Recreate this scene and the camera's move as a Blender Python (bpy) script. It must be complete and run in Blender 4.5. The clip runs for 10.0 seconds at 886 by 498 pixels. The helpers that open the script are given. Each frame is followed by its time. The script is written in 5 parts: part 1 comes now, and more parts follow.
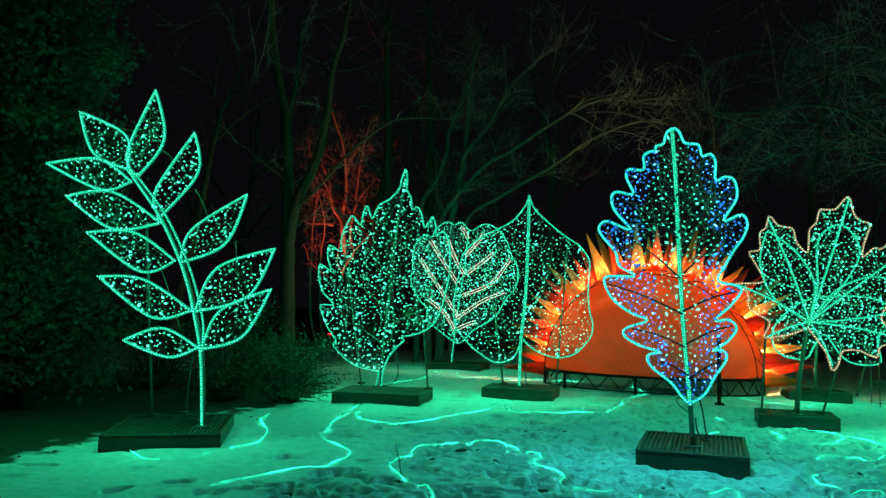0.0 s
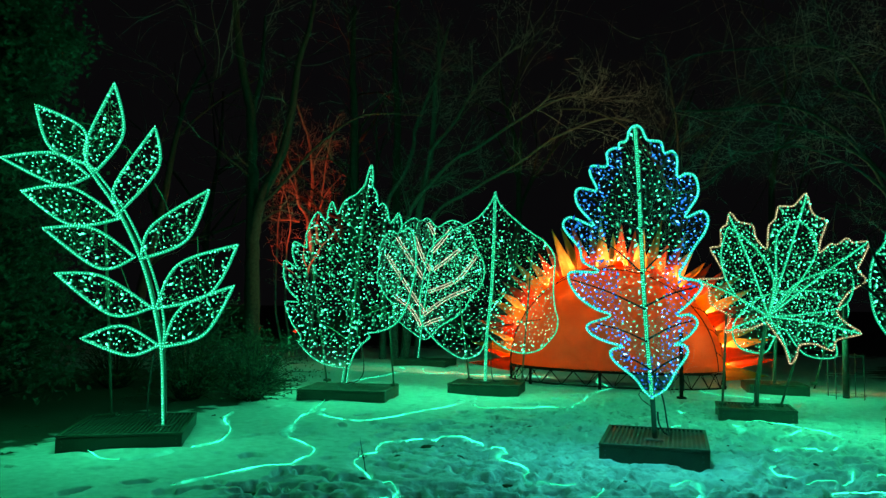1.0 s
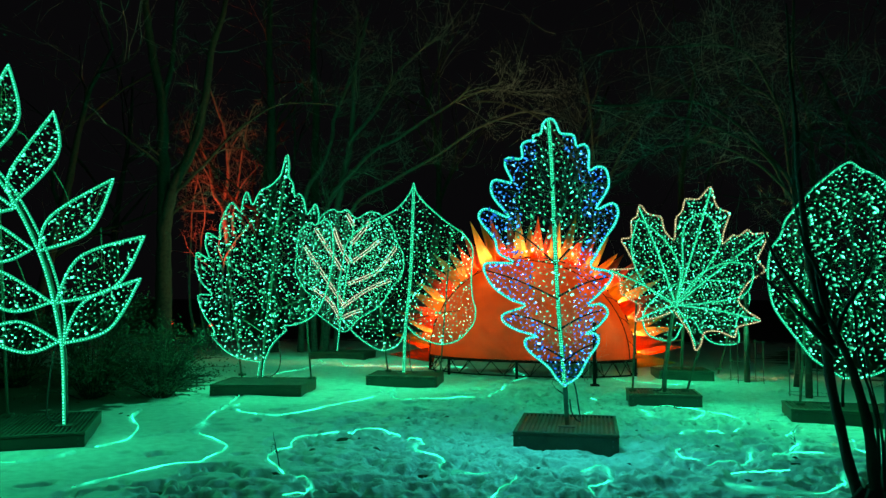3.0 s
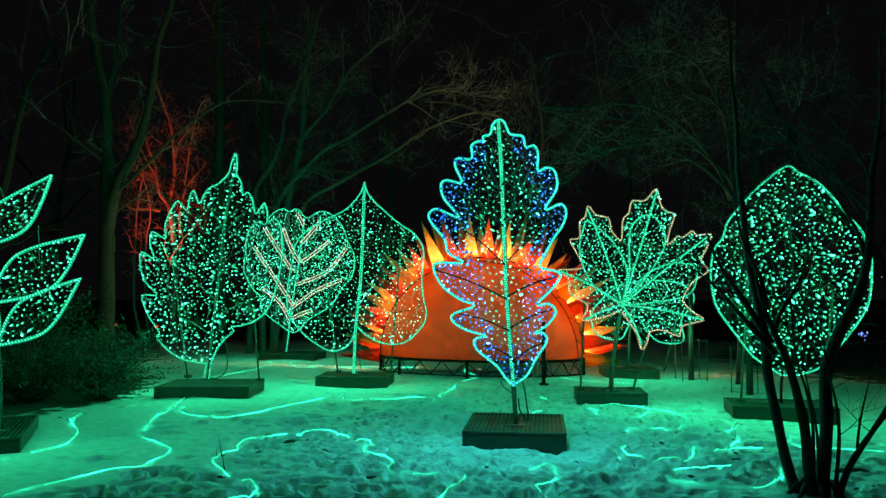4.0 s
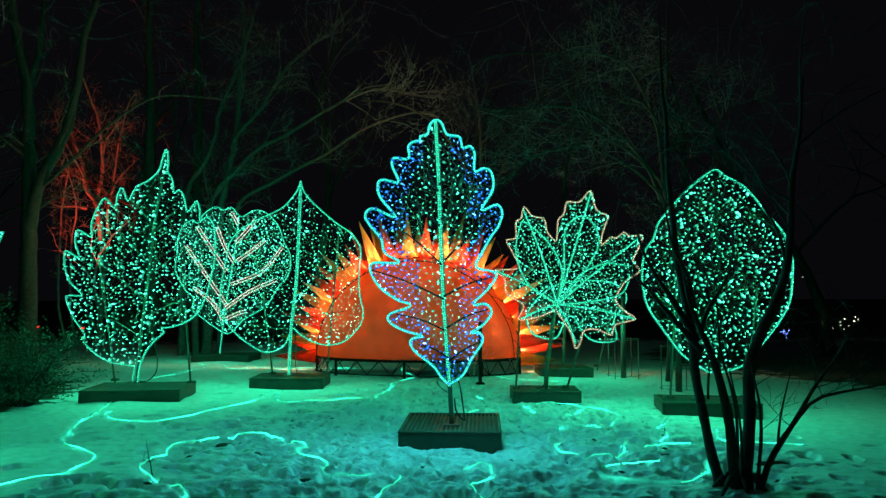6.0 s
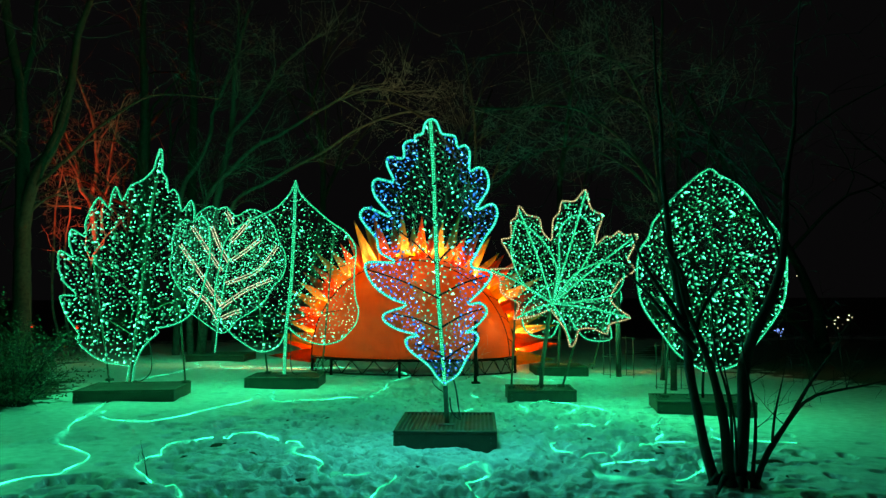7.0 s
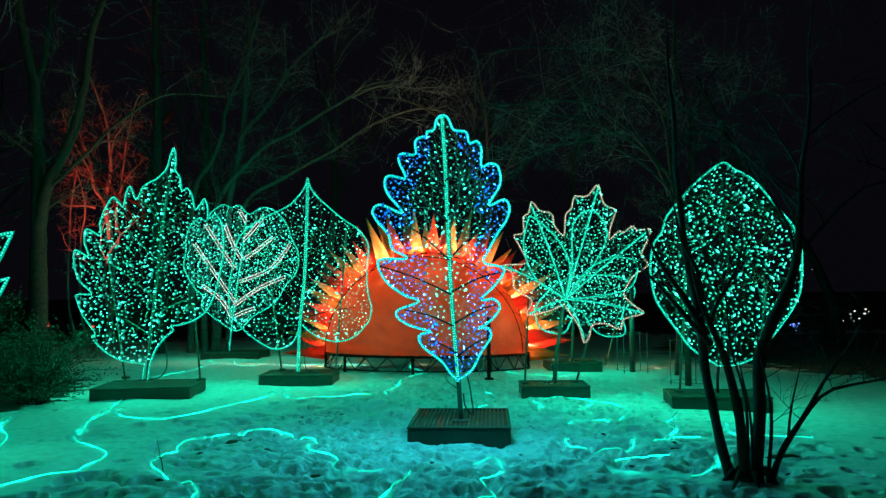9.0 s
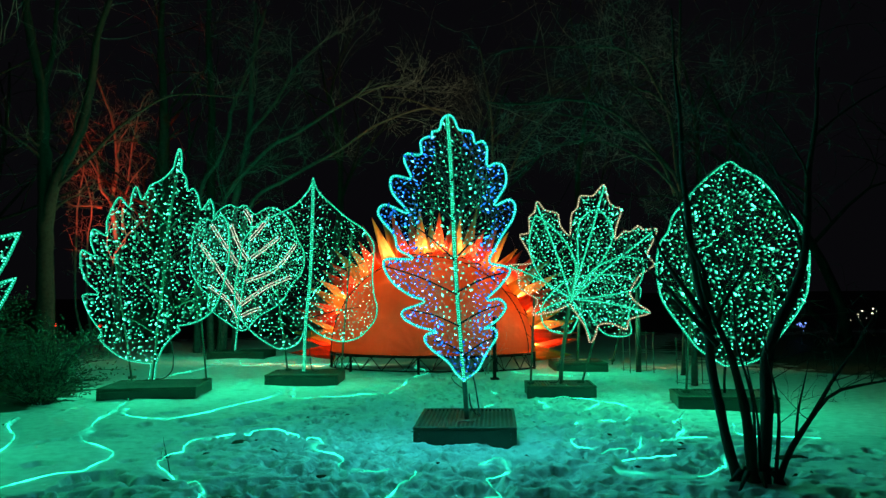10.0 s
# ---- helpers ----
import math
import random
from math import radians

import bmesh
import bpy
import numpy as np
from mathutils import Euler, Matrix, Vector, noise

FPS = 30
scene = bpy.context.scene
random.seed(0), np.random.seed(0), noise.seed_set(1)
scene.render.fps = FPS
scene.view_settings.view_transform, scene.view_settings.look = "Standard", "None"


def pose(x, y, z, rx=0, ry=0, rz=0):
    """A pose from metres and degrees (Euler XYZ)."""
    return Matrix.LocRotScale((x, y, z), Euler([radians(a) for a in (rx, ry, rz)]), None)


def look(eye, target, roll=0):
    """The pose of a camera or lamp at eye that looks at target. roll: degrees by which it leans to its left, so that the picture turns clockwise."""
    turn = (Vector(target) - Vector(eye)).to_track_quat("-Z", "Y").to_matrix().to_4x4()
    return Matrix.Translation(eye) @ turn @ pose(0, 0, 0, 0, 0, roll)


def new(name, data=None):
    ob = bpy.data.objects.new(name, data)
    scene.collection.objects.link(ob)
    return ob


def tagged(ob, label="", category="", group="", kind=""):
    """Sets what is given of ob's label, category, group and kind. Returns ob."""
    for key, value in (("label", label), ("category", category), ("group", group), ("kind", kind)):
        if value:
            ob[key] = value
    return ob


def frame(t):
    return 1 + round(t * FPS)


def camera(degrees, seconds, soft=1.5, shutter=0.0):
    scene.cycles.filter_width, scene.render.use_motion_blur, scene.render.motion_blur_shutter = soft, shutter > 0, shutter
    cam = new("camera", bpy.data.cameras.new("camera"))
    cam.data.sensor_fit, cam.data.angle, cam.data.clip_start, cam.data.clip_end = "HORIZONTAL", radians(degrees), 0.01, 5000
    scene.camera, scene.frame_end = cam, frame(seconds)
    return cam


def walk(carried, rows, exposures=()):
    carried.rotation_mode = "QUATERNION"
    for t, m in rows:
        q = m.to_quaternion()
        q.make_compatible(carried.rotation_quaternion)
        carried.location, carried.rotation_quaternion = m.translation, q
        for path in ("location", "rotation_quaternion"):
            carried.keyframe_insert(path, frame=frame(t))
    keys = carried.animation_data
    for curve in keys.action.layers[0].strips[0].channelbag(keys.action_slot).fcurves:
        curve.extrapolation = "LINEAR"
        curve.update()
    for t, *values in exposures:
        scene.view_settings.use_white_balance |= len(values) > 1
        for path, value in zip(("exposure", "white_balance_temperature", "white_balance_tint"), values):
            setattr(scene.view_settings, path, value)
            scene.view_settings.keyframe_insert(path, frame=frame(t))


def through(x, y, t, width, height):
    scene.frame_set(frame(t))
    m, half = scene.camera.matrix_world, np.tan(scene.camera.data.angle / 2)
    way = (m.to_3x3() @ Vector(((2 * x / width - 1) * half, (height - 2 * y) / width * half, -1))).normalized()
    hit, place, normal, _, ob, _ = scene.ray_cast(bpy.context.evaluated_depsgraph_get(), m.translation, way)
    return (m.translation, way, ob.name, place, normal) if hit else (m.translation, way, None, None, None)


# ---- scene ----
cam = camera(61.5, 10.0, 1.5)
ROWS = [
    (0, -0.116, -0.068, 1.556, 94.49, -0.79, 13.85),
    (0.5, -0.105, -0.055, 1.553, 94.41, -0.65, 12.71),
    (1, -0.091, -0.047, 1.554, 94.24, -0.56, 11.37),
    (1.5, -0.081, -0.044, 1.556, 94.06, -0.44, 9.96),
    (2, -0.061, -0.031, 1.556, 93.87, -0.26, 8.59),
    (2.5, -0.048, -0.022, 1.553, 93.70, -0.15, 7.09),
    (4, -0.006, -0.004, 1.547, 93.67, -0.01, 1.72),
    (4.5, 0.000, 0.000, 1.550, 93.65, -0.00, -0.00),
    (5, 0.010, 0.007, 1.553, 93.64, 0.09, -1.38),
    (5.5, 0.014, 0.010, 1.547, 93.67, 0.08, -2.39),
    (7, 0.017, 0.011, 1.551, 93.59, 0.17, -3.36),
    (7.5, 0.017, 0.011, 1.548, 93.52, 0.26, -3.14),
    (8, 0.013, 0.016, 1.544, 93.44, 0.38, -2.85),
    (8.5, 0.014, 0.011, 1.548, 93.34, 0.47, -2.56),
    (9, 0.015, 0.013, 1.546, 93.34, 0.57, -2.39),
    (9.5, 0.015, 0.017, 1.550, 93.32, 0.60, -2.23),
    (10, 0.013, 0.020, 1.552, 93.31, 0.60, -1.97),
]
# the colour of the picture drifts as the lamps' programme runs: seconds, stops, kelvin, tint
EXPOSURES = [
    (0.0, 0, 7400, 0), (0.5, 0, 6950, 4), (1.0, 0, 8400, -7), (1.5, 0, 7500, -1), (2.0, 0, 6950, 4), (2.5, 0, 8300, -7),
    (4.0, 0, 8000, -5), (4.5, 0, 7300, 1), (5.0, 0, 6650, 7), (5.5, 0, 6250, 11), (7.0, 0, 9500, -12), (7.5, 0, 7900, -4),
    (8.0, 0, 6300, 10), (8.5, 0, 6100, 12), (9.0, 0, 6300, 10), (9.5, 0, 6300, 8), (10.0, 0, 7300, 1),
]
walk(cam, [(t, pose(x, y, z, rx, ry, rz)) for t, x, y, z, rx, ry, rz in ROWS], EXPOSURES)

# ---- night sky, exposure ----
world = bpy.data.worlds.new("night_sky")
scene.world = world
world.use_nodes = True
world.node_tree.nodes["Background"].inputs["Color"].default_value = (0.42, 0.40, 0.62, 1)
world.node_tree.nodes["Background"].inputs["Strength"].default_value = 0.0056

GREEN = (0.02, 1.0, 0.50)
WARM = (1.0, 0.72, 0.4)


def point_lamp(name, where, watts, colour, radius=0.025):
    """A bright bulb among the small ones; returns the lamp object."""
    data = bpy.data.lights.new(name, "POINT")
    data.energy, data.color, data.shadow_soft_size = watts, colour, radius
    ob = new(name, data)
    ob.location = where
    return ob


def spot_lamp(name, eye, target, watts, colour, degrees=70):
    data = bpy.data.lights.new(name, "SPOT")
    data.energy, data.color, data.spot_size, data.spot_blend, data.shadow_soft_size = watts, colour, radians(degrees), 0.6, 0.06
    ob = new(name, data)
    ob.matrix_world = look(eye, target)
    return ob


# ---- materials ----
def node_material(name):
    m = bpy.data.materials.new(name)
    m.use_nodes = True
    return m, m.node_tree.nodes, m.node_tree.links, m.node_tree.nodes["Principled BSDF"]


def surface(name, dark, light, roughness=0.7, scale=8.0, bump=0.2, metal=0.0, fine=60.0, transmission=0.0):
    """A painted, woody or metallic surface, with colour at two scales and a fine relief."""
    m, nodes, links, shader = node_material(name)
    place = nodes.new("ShaderNodeTexCoord")
    big, small = nodes.new("ShaderNodeTexNoise"), nodes.new("ShaderNodeTexNoise")
    big.inputs["Scale"].default_value, big.inputs["Detail"].default_value = scale, 5
    small.inputs["Scale"].default_value, small.inputs["Detail"].default_value = fine, 3
    both = nodes.new("ShaderNodeMath")
    both.operation = "MULTIPLY_ADD"
    ramp = nodes.new("ShaderNodeValToRGB")
    ramp.color_ramp.elements[0].position, ramp.color_ramp.elements[1].position = 0.35, 0.75
    ramp.color_ramp.elements[0].color, ramp.color_ramp.elements[1].color = (*dark, 1), (*light, 1)
    relief = nodes.new("ShaderNodeBump")
    relief.inputs["Strength"].default_value, relief.inputs["Distance"].default_value = bump, 0.01
    for tex in (big, small):
        links.new(place.outputs["Object"], tex.inputs["Vector"])
    links.new(small.outputs["Fac"], both.inputs[0])
    both.inputs[1].default_value = 0.35
    links.new(big.outputs["Fac"], both.inputs[2])
    links.new(both.outputs[0], ramp.inputs["Fac"])
    links.new(ramp.outputs["Color"], shader.inputs["Base Color"])
    links.new(small.outputs["Fac"], relief.inputs["Height"])
    links.new(relief.outputs["Normal"], shader.inputs["Normal"])
    shader.inputs["Roughness"].default_value, shader.inputs["Metallic"].default_value = roughness, metal
    shader.inputs["Transmission Weight"].default_value = transmission
    return m


def glowing(name, colour, strength, spread=0.0, sampled=False, few=1.0):
    """What gives off light: bulbs and rope lights. spread: how much single bulbs differ; few: above 1, a few bulbs are much the brightest."""
    m, nodes, links, shader = node_material(name)
    nodes.remove(shader)
    shine = nodes.new("ShaderNodeEmission")
    shine.inputs["Color"].default_value = (*colour, 1)
    shine.inputs["Strength"].default_value = strength
    if spread:
        piece, level = nodes.new("ShaderNodeNewGeometry"), nodes.new("ShaderNodeMapRange")
        level.inputs["To Min"].default_value, level.inputs["To Max"].default_value = strength * (1 - spread), strength * (1 + few * spread)
        skew = nodes.new("ShaderNodeMath")
        skew.operation, skew.inputs[1].default_value = "POWER", few
        links.new(piece.outputs["Random Per Island"], skew.inputs[0])
        links.new(skew.outputs[0], level.inputs["Value"])
        links.new(level.outputs["Result"], shine.inputs["Strength"])
    links.new(shine.outputs["Emission"], nodes["Material Output"].inputs["Surface"])
    m.cycles.emission_sampling = "FRONT" if sampled else "NONE"
    return m


def patchy_rope():
    """The rope light on the ground: brighter where it lies bare, dimmer where snow dusts it."""
    m = glowing("ground_rope_light", (0.014, 1.0, 0.62), 8.0, 0.0, True)
    nodes, links = m.node_tree.nodes, m.node_tree.links
    place, dust, level = nodes.new("ShaderNodeTexCoord"), nodes.new("ShaderNodeTexNoise"), nodes.new("ShaderNodeMapRange")
    dust.inputs["Scale"].default_value, dust.inputs["Detail"].default_value = 2.6, 3
    level.inputs["From Min"].default_value, level.inputs["From Max"].default_value = 0.44, 0.70
    level.inputs["To Min"].default_value, level.inputs["To Max"].default_value = 1.8, 11.0
    links.new(place.outputs["Object"], dust.inputs["Vector"])
    links.new(dust.outputs["Fac"], level.inputs["Value"])
    links.new(level.outputs["Result"], nodes["Emission"].inputs["Strength"])
    return m


def dusting():
    """Loose snow over a rope light, thin enough to let it shine through."""
    m, nodes, links, shader = node_material("loose_snow_dusting")
    place, grain, level = nodes.new("ShaderNodeTexCoord"), nodes.new("ShaderNodeTexNoise"), nodes.new("ShaderNodeMapRange")
    grain.inputs["Scale"].default_value, grain.inputs["Detail"].default_value = 7.0, 5
    level.inputs["From Min"].default_value, level.inputs["From Max"].default_value = 0.35, 0.65
    level.inputs["To Min"].default_value, level.inputs["To Max"].default_value = 0.55, 0.97
    through, open_, one = nodes.new("ShaderNodeBsdfTranslucent"), nodes.new("ShaderNodeBsdfTransparent"), nodes.new("ShaderNodeMixShader")
    two = nodes.new("ShaderNodeMixShader")
    through.inputs["Color"].default_value = (0.82, 0.85, 0.88, 1)
    shader.inputs["Base Color"].default_value, shader.inputs["Roughness"].default_value = (0.8, 0.82, 0.84, 1), 0.8
    one.inputs["Fac"].default_value = 0.7
    links.new(shader.outputs["BSDF"], one.inputs[1])
    links.new(through.outputs["BSDF"], one.inputs[2])
    links.new(place.outputs["Object"], grain.inputs["Vector"])
    links.new(grain.outputs["Fac"], level.inputs["Value"])
    links.new(level.outputs["Result"], two.inputs["Fac"])
    links.new(open_.outputs["BSDF"], two.inputs[1])
    links.new(one.outputs["Shader"], two.inputs[2])
    links.new(two.outputs["Shader"], nodes["Material Output"].inputs["Surface"])
    return m


def fabric(name, colour, through_colour):
    """Lantern cloth: it scatters light and lets the light behind it through."""
    m, nodes, links, shader = node_material(name)
    place, noise_tex, wrinkle = nodes.new("ShaderNodeTexCoord"), nodes.new("ShaderNodeTexNoise"), nodes.new("ShaderNodeBump")
    noise_tex.inputs["Scale"].default_value, noise_tex.inputs["Detail"].default_value = 3.0, 6
    wrinkle.inputs["Strength"].default_value, wrinkle.inputs["Distance"].default_value = 0.8, 0.07
    clear, mix = nodes.new("ShaderNodeBsdfTranslucent"), nodes.new("ShaderNodeMixShader")
    tint = nodes.new("ShaderNodeMixRGB")
    tint.inputs["Color1"].default_value = (*[c * 0.55 for c in through_colour], 1)
    tint.inputs["Color2"].default_value = (*through_colour, 1)
    links.new(place.outputs["Object"], noise_tex.inputs["Vector"])
    links.new(noise_tex.outputs["Fac"], wrinkle.inputs["Height"])
    links.new(noise_tex.outputs["Fac"], tint.inputs["Fac"])
    links.new(tint.outputs["Color"], clear.inputs["Color"])
    links.new(wrinkle.outputs["Normal"], clear.inputs["Normal"])
    links.new(wrinkle.outputs["Normal"], shader.inputs["Normal"])
    shader.inputs["Base Color"].default_value = (*colour, 1)
    shader.inputs["Roughness"].default_value = 0.6
    mix.inputs["Fac"].default_value = 0.6
    links.new(shader.outputs["BSDF"], mix.inputs[1])
    links.new(clear.outputs["BSDF"], mix.inputs[2])
    links.new(mix.outputs["Shader"], nodes["Material Output"].inputs["Surface"])
    return m


def snow_material():
    """Wind-packed snow with grains and lumps, littered under the evergreens, darkened at far right for fading light."""
    m, nodes, links, shader = node_material("snow")
    place = nodes.new("ShaderNodeTexCoord")
    lumps, grains, litter_and_falloff = (nodes.new("ShaderNodeTexNoise") for _ in range(3))
    lumps.inputs["Scale"].default_value, lumps.inputs["Detail"].default_value = 9.0, 5
    grains.inputs["Scale"].default_value, grains.inputs["Detail"].default_value = 70.0, 4
    litter_and_falloff.inputs["Scale"].default_value, litter_and_falloff.inputs["Detail"].default_value = 2.2, 9
    for tex in (lumps, grains, litter_and_falloff):
        links.new(place.outputs["Object"], tex.inputs["Vector"])
    height = nodes.new("ShaderNodeMath")
    height.operation, height.inputs[1].default_value = "MULTIPLY_ADD", 0.10
    links.new(grains.outputs["Fac"], height.inputs[0])
    links.new(lumps.outputs["Fac"], height.inputs[2])
    relief = nodes.new("ShaderNodeBump")
    relief.inputs["Strength"].default_value, relief.inputs["Distance"].default_value = 0.9, 0.045
    links.new(height.outputs[0], relief.inputs["Height"])
    # the trodden middle of the lawn has a coarser crust than the untouched snow
    middle, crust = nodes.new("ShaderNodeVectorMath"), nodes.new("ShaderNodeMapRange")
    middle.operation, middle.inputs[1].default_value = "DISTANCE", (0.7, 7.6, 0)
    crust.inputs["From Min"].default_value, crust.inputs["From Max"].default_value = 4.6, 1.6
    crust.inputs["To Min"].default_value, crust.inputs["To Max"].default_value = 0.32, 1.0
    links.new(place.outputs["Object"], middle.inputs[0])
    links.new(middle.outputs["Value"], crust.inputs["Value"])
    links.new(crust.outputs["Result"], relief.inputs["Strength"])
    # bare littered ground: a stain round the evergreens on the near side of the wood; darker ground in the wood behind
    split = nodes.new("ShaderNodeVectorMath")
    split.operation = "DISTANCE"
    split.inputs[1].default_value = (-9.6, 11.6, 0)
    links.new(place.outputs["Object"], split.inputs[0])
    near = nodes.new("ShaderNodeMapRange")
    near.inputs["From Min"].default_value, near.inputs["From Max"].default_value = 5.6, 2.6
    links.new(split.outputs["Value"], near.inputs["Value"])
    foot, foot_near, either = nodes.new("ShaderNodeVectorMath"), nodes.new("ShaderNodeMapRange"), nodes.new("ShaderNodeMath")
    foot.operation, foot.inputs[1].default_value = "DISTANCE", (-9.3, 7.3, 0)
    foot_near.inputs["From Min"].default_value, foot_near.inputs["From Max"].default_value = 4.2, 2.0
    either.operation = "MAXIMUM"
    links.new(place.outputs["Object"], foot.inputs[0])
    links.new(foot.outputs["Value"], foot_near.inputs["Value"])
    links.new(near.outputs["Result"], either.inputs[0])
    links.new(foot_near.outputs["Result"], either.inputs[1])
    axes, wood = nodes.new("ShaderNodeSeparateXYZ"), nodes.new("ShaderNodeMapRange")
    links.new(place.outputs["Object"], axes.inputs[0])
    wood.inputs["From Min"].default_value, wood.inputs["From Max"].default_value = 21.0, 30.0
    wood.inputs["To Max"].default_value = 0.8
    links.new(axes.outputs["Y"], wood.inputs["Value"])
    # lamp light fading at the far right, painted as darker snow colour
    edge, far_falloff, both = nodes.new("ShaderNodeVectorMath"), nodes.new("ShaderNodeMapRange"), nodes.new("ShaderNodeMath")
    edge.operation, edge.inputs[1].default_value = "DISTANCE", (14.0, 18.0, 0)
    far_falloff.inputs["From Min"].default_value, far_falloff.inputs["From Max"].default_value = 9.5, 5.5
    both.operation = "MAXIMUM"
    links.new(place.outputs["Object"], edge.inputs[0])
    links.new(edge.outputs["Value"], far_falloff.inputs["Value"])
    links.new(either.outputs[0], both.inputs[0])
    links.new(far_falloff.outputs["Result"], both.inputs[1])
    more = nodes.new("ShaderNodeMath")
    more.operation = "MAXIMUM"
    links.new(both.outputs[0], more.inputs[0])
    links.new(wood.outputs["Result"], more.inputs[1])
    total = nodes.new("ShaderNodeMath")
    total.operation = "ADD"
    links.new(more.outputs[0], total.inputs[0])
    links.new(litter_and_falloff.outputs["Fac"], total.inputs[1])
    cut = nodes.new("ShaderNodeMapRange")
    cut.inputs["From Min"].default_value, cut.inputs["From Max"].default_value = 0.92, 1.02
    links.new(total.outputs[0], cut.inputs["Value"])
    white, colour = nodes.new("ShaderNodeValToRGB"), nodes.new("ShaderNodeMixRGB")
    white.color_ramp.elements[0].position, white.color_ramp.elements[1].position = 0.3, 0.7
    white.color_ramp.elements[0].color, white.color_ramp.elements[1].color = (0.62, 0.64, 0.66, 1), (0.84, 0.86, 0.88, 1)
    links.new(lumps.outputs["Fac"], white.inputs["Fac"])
    # one dark colour for the littered ground and the painted falloff
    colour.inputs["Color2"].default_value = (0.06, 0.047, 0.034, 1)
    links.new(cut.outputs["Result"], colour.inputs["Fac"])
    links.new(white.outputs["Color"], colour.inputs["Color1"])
    # darker flecks in the snow in the middle of the lawn
    fleck_noise, fleck, walked, span, share = nodes.new("ShaderNodeTexNoise"), nodes.new("ShaderNodeMapRange"), nodes.new("ShaderNodeVectorMath"), nodes.new("ShaderNodeMapRange"), nodes.new("ShaderNodeMath")
    fleck_noise.inputs["Scale"].default_value, fleck_noise.inputs["Detail"].default_value, fleck_noise.inputs["Roughness"].default_value = 7.0, 7, 0.62
    fleck.inputs["From Min"].default_value, fleck.inputs["From Max"].default_value = 0.53, 0.66
    walked.operation, walked.inputs[1].default_value = "DISTANCE", (0.9, 8.6, 0)
    span.inputs["From Min"].default_value, span.inputs["From Max"].default_value, span.inputs["To Max"].default_value = 5.0, 2.6, 0.62
    share.operation = "MULTIPLY"
    links.new(place.outputs["Object"], fleck_noise.inputs["Vector"])
    links.new(fleck_noise.outputs["Fac"], fleck.inputs["Value"])
    links.new(place.outputs["Object"], walked.inputs[0])
    links.new(walked.outputs["Value"], span.inputs["Value"])
    links.new(fleck.outputs["Result"], share.inputs[0])
    links.new(span.outputs["Result"], share.inputs[1])
    flecked = nodes.new("ShaderNodeMixRGB")
    flecked.inputs["Color2"].default_value = (0.17, 0.15, 0.13, 1)
    links.new(share.outputs[0], flecked.inputs["Fac"])
    links.new(colour.outputs["Color"], flecked.inputs["Color1"])
    links.new(flecked.outputs["Color"], shader.inputs["Base Color"])
    links.new(relief.outputs["Normal"], shader.inputs["Normal"])
    shader.inputs["Roughness"].default_value = 0.75
    return m


SNOW = snow_material()
STEEL = surface("dark_green_painted_steel", (0.014, 0.028, 0.018), (0.035, 0.055, 0.036), 0.6, 6, 0.15, 0.0)
SLAT = surface("grating_steel", (0.016, 0.026, 0.02), (0.048, 0.062, 0.05), 0.5, 9, 0.2, 0.0)
POLE = surface("green_tube_steel", (0.016, 0.034, 0.022), (0.036, 0.062, 0.042), 0.55, 7, 0.1, 0.0)
BLACK = surface("black_rod", (0.003, 0.003, 0.003), (0.009, 0.009, 0.009), 0.75, 9, 0.1)
BLACK.node_tree.nodes["Principled BSDF"].inputs["Specular IOR Level"].default_value = 0.12
CABLE = surface("black_rubber_cable", (0.01, 0.01, 0.01), (0.025, 0.025, 0.025), 0.6, 20, 0.1)
WIRE = surface("green_lamp_wire", (0.05, 0.14, 0.09), (0.09, 0.24, 0.15), 0.4, 20, 0.1)
TUBE = glowing("rope_light_tube", (0.004, 0.40, 0.24), 1.1)
TUBE_CYAN = glowing("rope_light_tube_cyan", (0.004, 0.40, 0.34), 1.5)
TUBE_WARM = glowing("rope_light_tube_warm", (0.30, 0.27, 0.17), 0.9)
TUBE_WHITE = glowing("rope_light_tube_white", (0.45, 0.45, 0.38), 1.2)
BEAD = glowing("green_bead_bulb", (0.06, 1.0, 0.66), 3.2, 0.45)
BEAD_CYAN = glowing("cyan_bead_bulb", (0.06, 1.0, 0.88), 3.6, 0.45)
BEAD_WARM = glowing("warm_bead_bulb", (1.0, 0.84, 0.64), 2.6, 0.3)
BEAD_WHITE = glowing("white_bead_bulb", (1.0, 0.93, 0.86), 3.2, 0.3)
LED = glowing("green_small_bulb", (0.09, 1.0, 0.68), 3.0, 0.70, few=3.0)
LED_BLUE = glowing("blue_small_bulb", (0.008, 0.16, 1.0), 3.6, 0.7, few=3.0)
LED_PALE = glowing("pale_blue_small_bulb", (0.20, 0.72, 1.0), 3.4, 0.7, few=3.0)
# dim glow of the added shells that imitate a halo round the bulbs
HALO = glowing("green_bulb_halo", (0.006, 0.40, 0.25), 1.2, 0.55)
HALO_BLUE = glowing("blue_bulb_halo", (0.004, 0.11, 0.50), 1.0, 0.6)
ROPE = patchy_rope()
DUST = dusting()
DOME = fabric("red_orange_lantern_cloth", (0.34, 0.08, 0.035), (0.72, 0.17, 0.06))
SPIKE_ORANGE = fabric("orange_lantern_cloth", (0.5, 0.13, 0.02), (1.0, 0.46, 0.15))
SPIKE_RED = fabric("red_lantern_cloth", (0.45, 0.03, 0.012), (0.95, 0.10, 0.04))
BARK = surface("grey_brown_bark", (0.007, 0.006, 0.005), (0.05, 0.043, 0.036), 0.9, 14, 1.0)
LIMB = surface("pale_grey_bark", (0.022, 0.019, 0.016), (0.12, 0.105, 0.095), 0.9, 16, 1.0)
